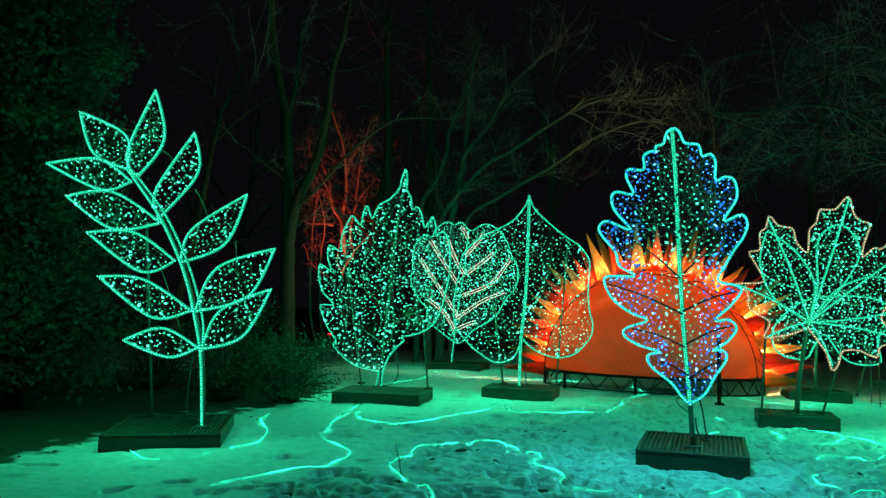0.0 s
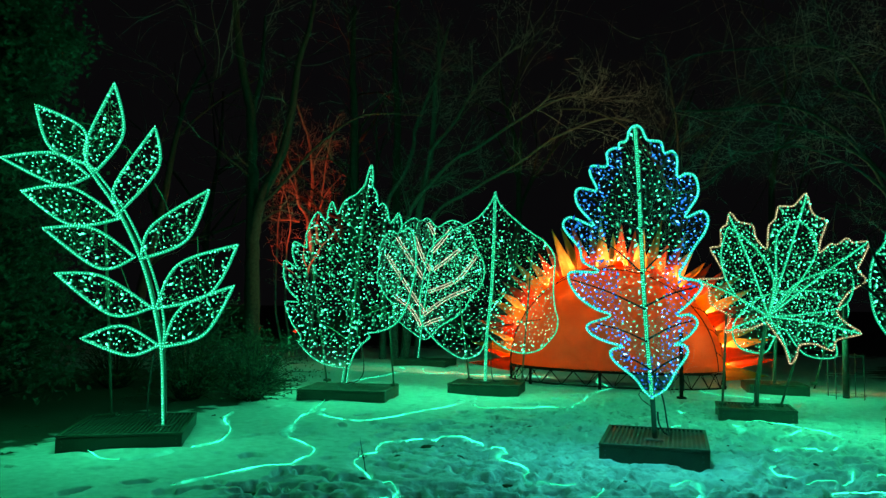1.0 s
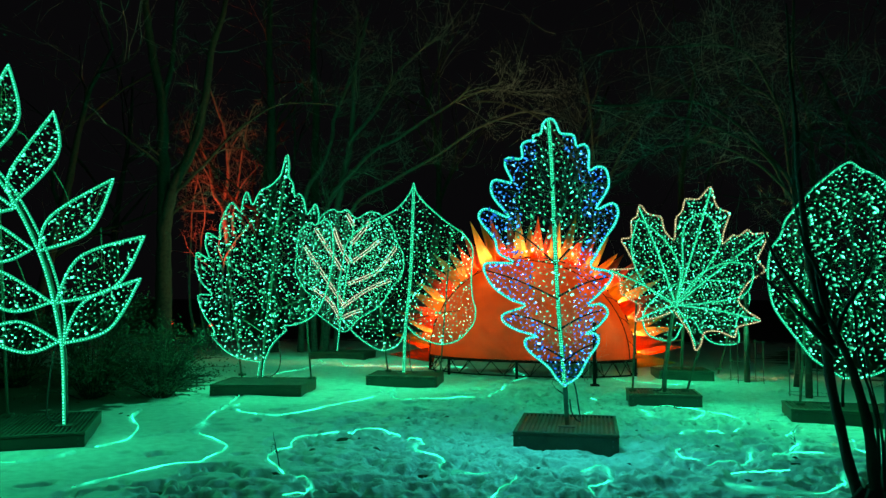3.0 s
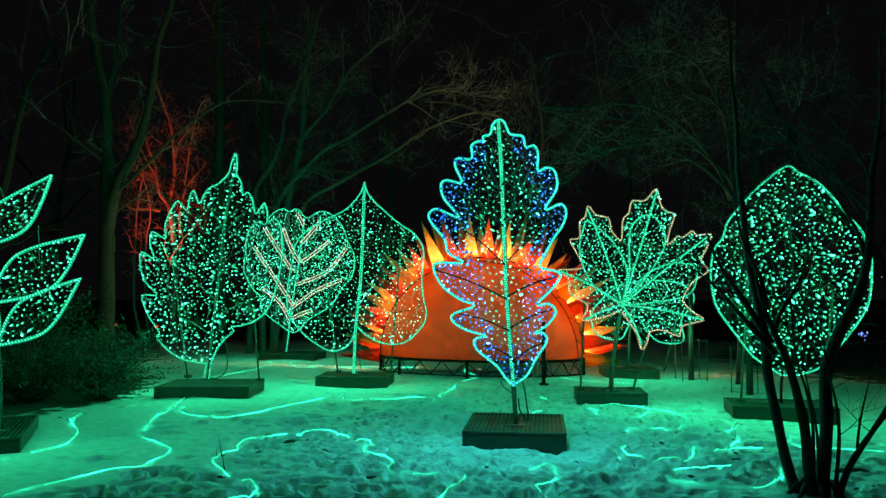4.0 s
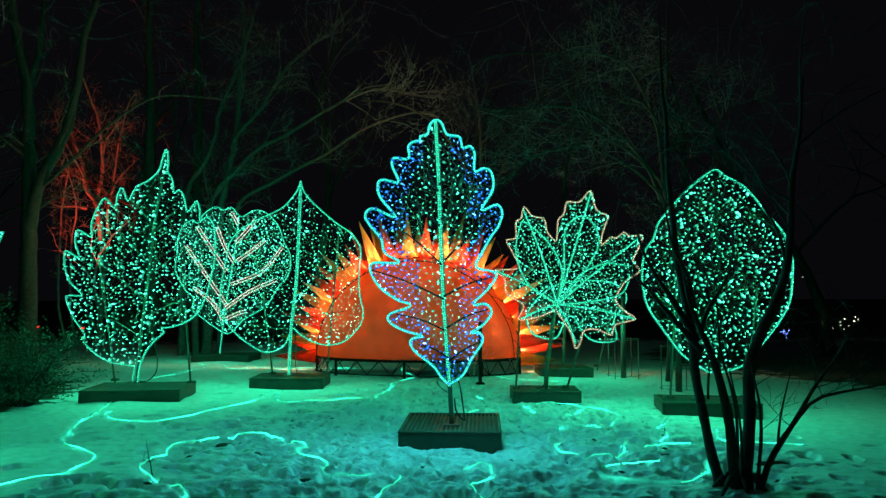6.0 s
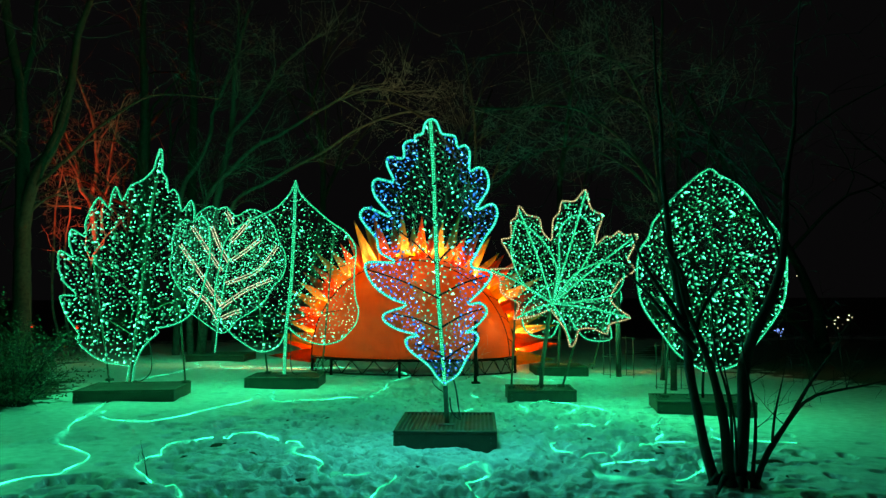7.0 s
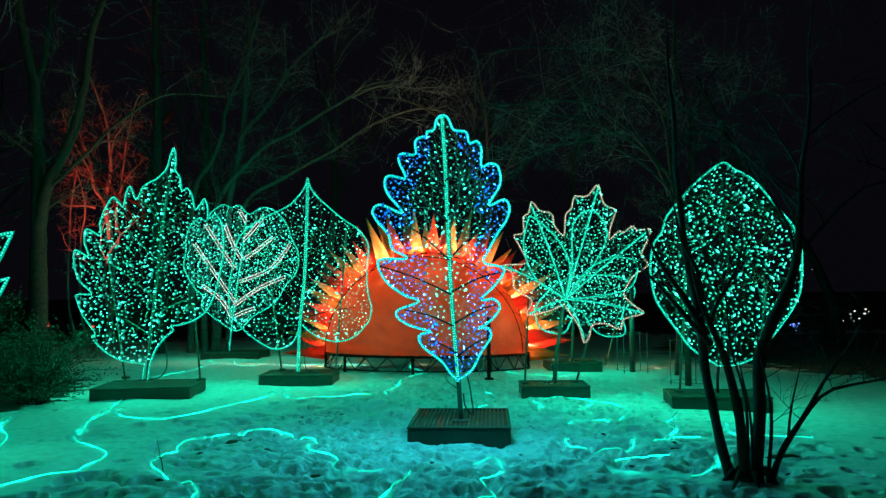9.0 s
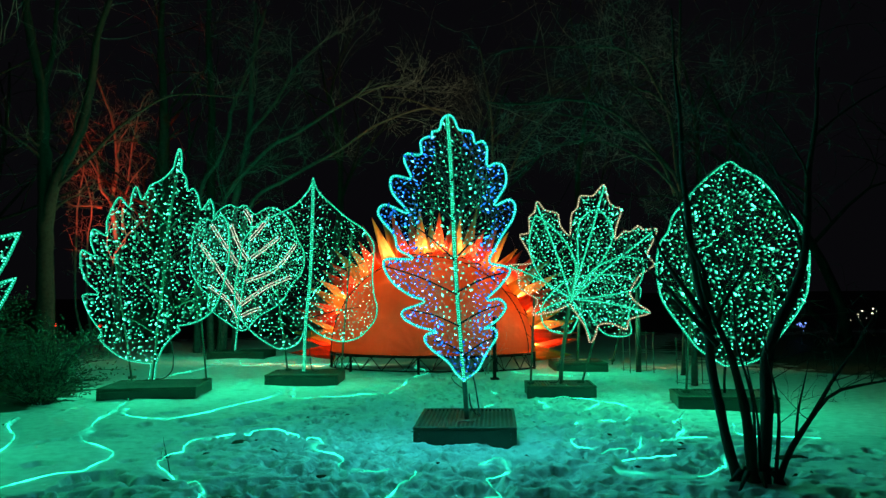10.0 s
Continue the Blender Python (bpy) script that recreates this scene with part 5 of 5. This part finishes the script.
bare_tree((4.9, 13.6), [], (0, 5, 3), 26, "wide bare tree with a net of crooked twigs", droop=-0.3, wander=0.26, least=0.0024, twigs=14, twig_share=0.12, twig_reach=1.6, twig=TWIG_DARK, bark=BARK_DARK, limbs=(
    ([(-0.04, -0.1), (-0.02, 0.77), (0.02, 2.64), (-0.1, 3.5), (-0.43, 3.98), (-0.85, 4.47), (-1.44, 4.91), (-2.1, 5.05), (-2.81, 4.97), (-3.6, 5.0)], 0.055, -0.2),
    ([(-0.1, 3.3), (-0.43, 3.9), (-1.07, 4.31), (-1.72, 4.61), (-2.54, 4.75), (-3.35, 4.86)], 0.03, -0.45),
    ([(0.05, 2.7), (0.01, 3.98), (-0.13, 4.97), (-0.61, 5.91), (-1.15, 6.16), (-1.81, 6.16), (-2.79, 6.16), (-3.34, 6.02)], 0.04, 0.2),
    ([(-0.02, 2.8), (-0.09, 3.28), (-0.88, 3.91), (-1.62, 4.22), (-2.25, 4.17), (-2.78, 3.9), (-3.1, 3.58)], 0.03, -0.5),
    ([(0.02, 2.64), (0.11, 3.89), (0.12, 5.41), (0.17, 6.52), (0.21, 7.9)], 0.05, 0.2),
    ([(-0.1, 4.8), (-0.4, 5.2), (-0.83, 5.46), (-0.92, 6.52), (-1.13, 7.2)], 0.025, 0.1),
    ([(0.06, 2.8), (0.6, 3.5), (0.87, 3.98), (0.95, 4.69), (1.34, 5.13), (1.89, 5.24), (2.32, 5.13)], 0.028, -0.1)))
bare_tree((1.9, 19.0), [], (0, 4, 3), 27, "wide bare tree with a net of crooked twigs", droop=-0.35, wander=0.24, least=0.004, twigs=10, bark=BARK_DARK, twig=BARK, limbs=(
    ([(0.0, -0.1), (0.1, 3.0), (-0.2, 4.6), (-1.0, 5.9), (-2.0, 6.5), (-3.0, 6.6)], 0.06, 0.0), ([(0.1, 3.4), (0.7, 5.0), (1.6, 6.2), (2.6, 6.8)], 0.045, -0.3), ([(0.05, 4.0), (0.1, 6.0), (-0.2, 8.0)], 0.045, 0.2)))
bare_tree((11.5, 19.5), [((-0.1, 0, 1), 8.5, 0.16), ((-0.5, -0.1, 0.9), 6.5, 0.1)], (7, 4, 3), 28, WOOD, droop=-0.5, wander=0.32, twig=TWIG_DARK, bark=BARK_DARK)
for k, (x, y, h) in enumerate(((-13.5, 20, 9), (-3.0, 26.5, 11), (0.8, 28, 10), (6.0, 27, 10), (11.5, 27, 10), (17, 23, 9), (-15, 27, 10))):
    bare_tree((x, y), [((random.Random(k).uniform(-0.1, 0.1), 0, 1), h, 0.18)], (7, 5, 2), 40 + k, WOOD, wander=0.17)


def near_tree():
    """The dark many-stemmed tree close to the path."""
    rng = random.Random(31)
    t = empty("near_bare_tree", (2.73, 6.0, 0), 0)
    tagged(t, "dark many-stemmed bare tree standing in the snow", "tree")
    stems = [([(-0.09, -0.1), (-0.15, 0.12), (-0.23, 0.4), (-0.3, 0.84), (-0.34, 1.2), (-0.4, 1.62), (-0.47, 2.02), (-0.5, 2.5), (-0.54, 3.3), (-0.57, 3.9)], 0.040, 0.08),
             ([(-0.02, -0.1), (-0.1, 0.58), (-0.18, 0.99), (-0.32, 1.3), (-0.39, 1.5), (-0.45, 1.9)], 0.042, -0.02),
             ([(0.06, -0.1), (0.1, 0.58), (0.13, 0.97), (0.23, 1.28), (0.36, 1.51), (0.46, 1.75), (0.5, 2.2), (0.58, 2.8), (0.66, 3.4)], 0.051, 0.03),
             ([(-0.31, 1.18), (-0.48, 1.47), (-0.64, 1.69), (-0.73, 1.86), (-0.8, 2.1)], 0.026, 0.02), ([(-0.3, 1.1), (-0.38, 1.2), (-0.52, 1.36), (-0.68, 1.53), (-0.76, 1.63), (-0.9, 1.75)], 0.022, -0.03),
             ([(-0.36, 1.45), (-0.4, 1.72), (-0.5, 1.88), (-0.56, 2.07), (-0.6, 2.4)], 0.017, -0.04), ([(-0.27, 1.25), (-0.22, 1.4), (-0.12, 1.57), (-0.01, 1.8), (0.03, 2.1)], 0.015, 0.05),
             ([(0.46, 1.8), (0.42, 2.04), (0.32, 2.22), (0.22, 2.36), (0.1, 2.6)], 0.014, 0.03),
             ([(0.12, -0.05), (0.2, 0.15), (0.31, 0.37), (0.56, 0.73), (0.72, 0.94), (0.9, 1.2)], 0.024, -0.06),
             ([(0.40, 0.50), (0.61, 0.71), (0.85, 0.78), (1.17, 0.83), (1.5, 0.9)], 0.013, -0.08), ([(0.29, 0.33), (0.36, 0.74), (0.42, 1.01)], 0.009, -0.06), ([(0.02, 0.0), (0.01, 0.37), (-0.05, 0.83), (-0.13, 1.38)], 0.011, -0.03),
             ([(0.12, 0.0), (0.16, 0.33), (0.14, 0.74), (0.05, 1.3)], 0.014, -0.05), ([(0.06, 0.0), (0.04, 0.46), (0.0, 0.78), (-0.09, 1.2), (-0.14, 2.04)], 0.013, 0.12)]
    fine = Mesh()
    for path, radius, y in stems:
        line = curve(path, 0.12)
        n = len(line)
        pts = [(p[0], y + 0.02 * math.sin(i * 0.9), p[1]) for i, p in enumerate(line)]
        radii = [radius * (1.25 - 0.25 * min(1, i / 4)) * (1 - 0.12 * i / n - 1.05 * max(0, i / n - 0.3)) * (1 + 0.06 * math.sin(i * 2.3)) for i in range(n)]
        part("stem", Mesh().tube(pts, radii, 9), BARK_DARK, t, smooth=True)
        if radius > 0.05 and len(path) > 8:
            for _ in range(7):
                p = pts[int(n * rng.uniform(0.62, 0.98))]
                one = Mesh()
                grow(one, fine, p, (rng.uniform(-0.8, 0.8), rng.uniform(-0.5, 0.6), 0.8), rng.uniform(0.9, 1.7), 0.011, 1, rng, (0, 5, 4), -0.4, 0.16, 0.0055, 0.0035)
                part("branch", one, BARK_DARK, t)
        elif 0.012 < radius < 0.03:
            for _ in range(7):
                p = pts[int(n * rng.uniform(0.3, 0.98))]
                one = Mesh()
                grow(one, fine, p, (rng.uniform(-0.5, 0.9), rng.uniform(-0.4, 0.4), 0.45), rng.uniform(0.35, 0.65), 0.004, 1, rng, (0, 3, 2), 0.0, 0.14, 0.0035, 0.0022)
                part("branch", one, BARK_DARK, t)
    if fine.v:
        part("crown", fine, BARK_DARK, t, kind="stuff")
    root = Mesh()
    for k in range(7):
        a = 2 * math.pi * k / 7 + 0.2
        root.tube([(0.12 * math.cos(a), 0.08 * math.sin(a), 0.10), (0.2 * math.cos(a), 0.13 * math.sin(a), 0.015), (0.26 * math.cos(a), 0.18 * math.sin(a), -0.05)], [0.03, 0.018, 0.008], 6)
    part("root_flare", root, BARK_DARK, t, smooth=True)


near_tree()


def sprays(mesh, centre, count, size, rng, reach):
    """Flat scaly sprays of an evergreen: small fans of pointed leaflets."""
    for _ in range(count):
        p = Vector(centre) + Vector((rng.gauss(0, reach), rng.gauss(0, reach), rng.gauss(0, reach * 0.8)))
        a = Vector((rng.uniform(-1, 1), rng.uniform(-1, 1), rng.uniform(-0.7, 0.7))).normalized()
        s = a.orthogonal().normalized()
        s.rotate(Matrix.Rotation(rng.uniform(0, 6.28), 3, a))
        n = a.cross(s)
        for k in (-1.1, -0.7, -0.35, 0.0, 0.35, 0.7, 1.1):
            d = (a * math.cos(k) + s * math.sin(k))
            w = (s * math.cos(k) - a * math.sin(k)) * size * 0.075
            l = size * (1.0 - 0.35 * abs(k)) * rng.uniform(0.8, 1.2)
            mesh.add([p, p + d * l * 0.5 + w, p + d * l + n * 0.02, p + d * l * 0.5 - w], [(0, 1, 2), (0, 2, 3)])


def cedar(where, high, wide, seed, clumps):
    rng = random.Random(seed)
    t = empty("cedar_tree", (*where, 0))
    tagged(t, "tall dense dark evergreen with scaly sprays", "evergreen tree", "evergreens")
    part("trunk", Mesh().tube([(0, 0, -0.1), (0.05, 0, high * 0.5), (0, 0, high * 0.95)], [0.2, 0.13, 0.03], 10), BARK_DARK, t, smooth=True)
    m, limbs = Mesh(), Mesh()
    for _ in range(clumps):
        h = rng.random() ** 0.95
        z = 0.3 + h * (high - 0.4)
        r = wide * (1 - 0.55 * h) * (0.62 + 0.38 * noise.noise((z * 0.9, h * 7, seed))) * math.sqrt(rng.uniform(0.35, 1.0)) * 1.25
        a = rng.uniform(0, 2 * math.pi)
        c = Vector((r * math.cos(a), r * math.sin(a), z))
        sprays(m, c, 26, 0.085, rng, 0.17)
        limbs.tube([(0, 0, max(0.1, z - 0.3)), c * 0.6 + Vector((0, 0, z * 0.4 - 0.1)), c], [0.02, 0.012, 0.004], 4)
    part("limb_mass", limbs, BARK_DARK, t)
    part("crown", m, NEEDLE, t, "scaly dark green sprays", kind="stuff")


cedar((-8.7, 9.2), 8.5, 2.0, 51, 760)
cedar((-10.8, 10.6), 9.0, 2.2, 52, 420)
cedar((-11.2, 7.2), 8.0, 2.0, 53, 300)


def shrub(where, high, wide, seed, twigs, leaves):
    rng = random.Random(seed)
    t = empty("evergreen_shrub", (*where, 0))
    tagged(t, "low dark shrub with thin twigs and small leaves", "shrub", "shrubs at the wood's edge")
    solid, m = Mesh(), Mesh()
    for _ in range(twigs):
        a = rng.uniform(0, 2 * math.pi)
        l = rng.uniform(0.6, 1.0)
        end = Vector((wide * l * math.cos(a), wide * l * math.sin(a), high * rng.uniform(0.03, 0.9)))
        mid = Vector((end.x * 0.5, end.y * 0.5, end.z * 0.7 + 0.05 * high))
        path = curve([(0.1 * math.cos(a), 0.1 * math.sin(a), -0.05), mid, end], 0.12)
        solid.tube(path, np.linspace(0.014, 0.003, len(path)), 4)
        for i in range(leaves):
            p = Vector(path[int(len(path) * rng.uniform(0.15, 0.999))]) + Vector((rng.gauss(0, 0.12), rng.gauss(0, 0.12), abs(rng.gauss(0, 0.07))))
            d = Vector((rng.uniform(-1, 1), rng.uniform(-1, 1), rng.uniform(-0.6, 0.8))).normalized()
            w = d.orthogonal().normalized() * 0.013
            s = rng.uniform(0.03, 0.075)
            m.add([p, p + d * s * 0.5 + w, p + d * s, p + d * s * 0.5 - w], [(0, 1, 2, 3)])
    part("twig_mass", solid, BARK_DARK, t, kind="stuff")
    part("foliage", m, LEAFY, t, kind="stuff")


for k, (x, y, h, w) in enumerate(((-5.5, 11.2, 1.15, 1.0), (-6.5, 11.0, 1.5, 1.2), (-7.4, 12.6, 1.8, 1.3), (-6.2, 13.0, 1.4, 1.1), (-8.6, 12.2, 1.8, 1.3))):
    shrub((x, y), h, w, 60 + k, 70, 42)


# ---- lamps of the wood ----
def red_flood(where, target, watts):
    t = empty("red_floodlight", where)
    tagged(t, "small red floodlight on a spike in the snow", "floodlight", "red floodlights")
    d = (Vector(target) - Vector(where)).normalized()
    part("spike", Mesh().tube([(0, 0, -where[2] - 0.05), (0, 0, -0.06)], 0.012, 6), BLACK, t)
    part("housing", Mesh().tube([-d * 0.10, d * 0.02], [0.06, 0.085], 10), BLACK, t)
    m = Mesh()
    m.tube([Vector((0, 0, 0)) + d * 0.022, d * 0.035], [0.075, 0.06], 10)
    part("glass", m, RED_GLASS, t, "glowing red glass")
    bulb = Mesh().bulb((0, -0.1, 0.0), 0.055, (1, 0, 0), 1.5)
    part("side_glass", bulb, RED_GLASS, t)
    spot_lamp("red_spot", Vector(where) + d * 0.2, target, watts, (1.0, 0.06, 0.04), 38)


red_flood((-10.3, 21.7, 0.72), (-9.75, 24.5, 5.9), 1150)
red_flood((-9.24, 22.15, 0.66), (-9.6, 24.6, 6.6), 900)


def far_lights(where, material, count, spread, seed, label):
    """A small far cluster of string lights on a stake."""
    rng = random.Random(seed)
    t = empty("far_light_cluster", (where[0], where[1], 0))
    tagged(t, label, "string lights", "far lights in the park")
    part("stake", Mesh().tube([(0, 0, -0.05), (0, 0, where[2] + 0.1)], 0.015, 5), BLACK, t)
    m = Mesh()
    for _ in range(count):
        m.bulb((rng.gauss(0, spread), rng.gauss(0, spread), where[2] + rng.gauss(0, spread)), rng.uniform(0.012, 0.028))
    part("bulb_group", m, material, t, kind="stuff")


far_lights((11.1, 21.3, 0.50), BLUE_BULB, 16, 0.07, 1, "far cluster of blue bulbs in the dark")
far_lights((14.5, 24.0, 0.66), WHITE_BULB, 9, 0.14, 2, "far cluster of white bulbs in the dark")
far_lights((14.85, 23.8, 0.78), WHITE_BULB, 4, 0.07, 3, "far cluster of white bulbs in the dark")
far_lights((13.93, 24.3, 0.52), WHITE_BULB, 2, 0.06, 4, "far faint pair of white bulbs in the dark")
far_lights((19.64, 34.86, 2.48), WHITE_BULB, 2, 0.2, 5, "far faint pair of white bulbs in the dark")


# ---- young trees with wire guards ----
def guarded_sapling(where, high, cage, seed):
    rng = random.Random(seed)
    t = empty("guarded_sapling", (*where, 0))
    tagged(t, "young tree trunk inside a wire guard", "young tree", "guarded young trees")
    part("trunk", Mesh().tube([(0, 0, -0.05), (0.01, 0, 0.9), (0.03, 0, high)], [0.055, 0.05, 0.03], 8), BARK, t, smooth=True)
    for k in range(4):
        a = math.pi / 4 + k * math.pi / 2
        x, y = cage * math.cos(a), cage * math.sin(a)
        part("stake", Mesh().tube([(x, y, -0.05), (x, y, 0.75)], 0.009, 5), GREYWIRE, t)
    for z in (0.04, 0.38, 0.72):
        part("wire_ring", Mesh().tube([(cage * math.cos(a), cage * math.sin(a), z) for a in np.linspace(0, 2 * math.pi, 16, endpoint=False)], 0.004, 4, True), GREYWIRE, t)


guarded_sapling((4.25, 14.3), 2.6, 0.32, 1)
guarded_sapling((4.55, 12.2), 2.6, 0.30, 2)
post = new("steel_post", Mesh().tube([(1.37, 13.3, -0.05), (1.38, 13.3, 1.1)], 0.034, 8).box((1.3, 13.22, -0.03), (1.45, 13.38, 0.025), 0.006).data("steel_post", BLACK))
tagged(post, "short black steel post standing in the snow", "post")


# ---- bits on the snow ----
def twig(where, seed, high):
    rng = random.Random(seed)
    m = Mesh()
    grow(m, m, (0, 0, -0.03), (rng.uniform(-0.3, 0.3), 0, 1), high, 0.006, 0, rng, (3, 2), 0.2, 0.2, 0.0, 0.0025)
    ob = new("twig", m.data("twig", BARK_DARK))
    ob.location = (*where, snow_at(*where))
    tagged(ob, "thin dry twig sticking out of the snow", "twig", "twigs in the snow")


twig((-2.2, 6.85), 4, 0.34)
twig((2.95, 8.35), 6, 0.2)
litter_rng = random.Random(77)
for k in range(46):
    if k < 26:
        x, y = litter_rng.uniform(-7.2, -5.0), litter_rng.uniform(6.2, 10.5)
    else:
        x, y = litter_rng.uniform(-3, 3.5), litter_rng.uniform(6.0, 10)
    s = litter_rng.uniform(0.02, 0.05)
    m = Mesh().add([(-s, 0, 0.004), (0, -s * 0.5, 0.012), (s, 0, 0.02), (s * 0.2, s * 0.55, 0.006), (0, 0, 0.028)], [(0, 1, 4), (1, 2, 4), (2, 3, 4), (3, 0, 4), (3, 2, 1, 0)])
    ob = new("dry_leaf", m.data("dry_leaf", DRY))
    ob.matrix_world = pose(x, y, snow_at(x, y) + 0.002, 0, 0, litter_rng.uniform(0, 360))
    tagged(ob, "curled brown dry leaf on the snow", "dry leaf", "dry leaves on the snow")
bare_tree((1.35, 14.0), [((0.05, 0, 1), 0.95, 0.012), ((-0.2, 0, 1), 0.8, 0.010), ((0.25, 0.1, 1), 0.85, 0.010)], (5, 3), 71, "thin bare bush in front of the lantern", wander=0.12, bark=BARK_DARK, name="bare_bush")
# low dark brown patches lying in the footprints
for x, y, long, wide in ((-3.52, 7.15, 0.09, 0.07), (-2.5, 6.02, 0.15, 0.05), (-2.95, 5.98, 0.12, 0.05), (-1.9, 8.2, 0.10, 0.06), (-2.62, 6.75, 0.09, 0.04), (-1.55, 6.2, 0.10, 0.04), (-1.3, 8.05, 0.07, 0.04), (-1.5, 7.75, 0.08, 0.04),
                         (0.05, 8.3, 0.06, 0.04), (-0.35, 7.35, 0.07, 0.05), (-0.85, 6.85, 0.16, 0.03), (3.0, 7.15, 0.14, 0.03), (3.45, 6.9, 0.2, 0.04), (2.62, 7.45, 0.08, 0.03), (0.95, 6.2, 0.10, 0.04)):
    m, n = Mesh(), 14
    ring = [(1 + 0.45 * noise.noise((math.cos(2 * math.pi * k / n) * 1.7, math.sin(2 * math.pi * k / n) * 1.7, x * 3))) for k in range(n)]
    rows = [(long * f * r * math.cos(2 * math.pi * k / n), wide * f * r * math.sin(2 * math.pi * k / n), (0.004 if f == 1 else 0.014) + 0.006 * noise.noise((k * 1.3, f * 5, y)) - (0.02 if f == 1 else 0)) for f in (1, 0.6) for k, r in enumerate(ring)]
    m.add(rows + [(0, 0, 0.018)], [(k, (k + 1) % n, n + (k + 1) % n, n + k) for k in range(n)] + [(n + k, n + (k + 1) % n, 2 * n) for k in range(n)])
    ob = new("dark_patch", m.data("dark_patch", DRY, True))
    ob.location = (x, y, snow_at(x, y) + 0.004)
    tagged(ob, "low dark brown patch in a footprint", "soil patch", "bare patches in the snow")
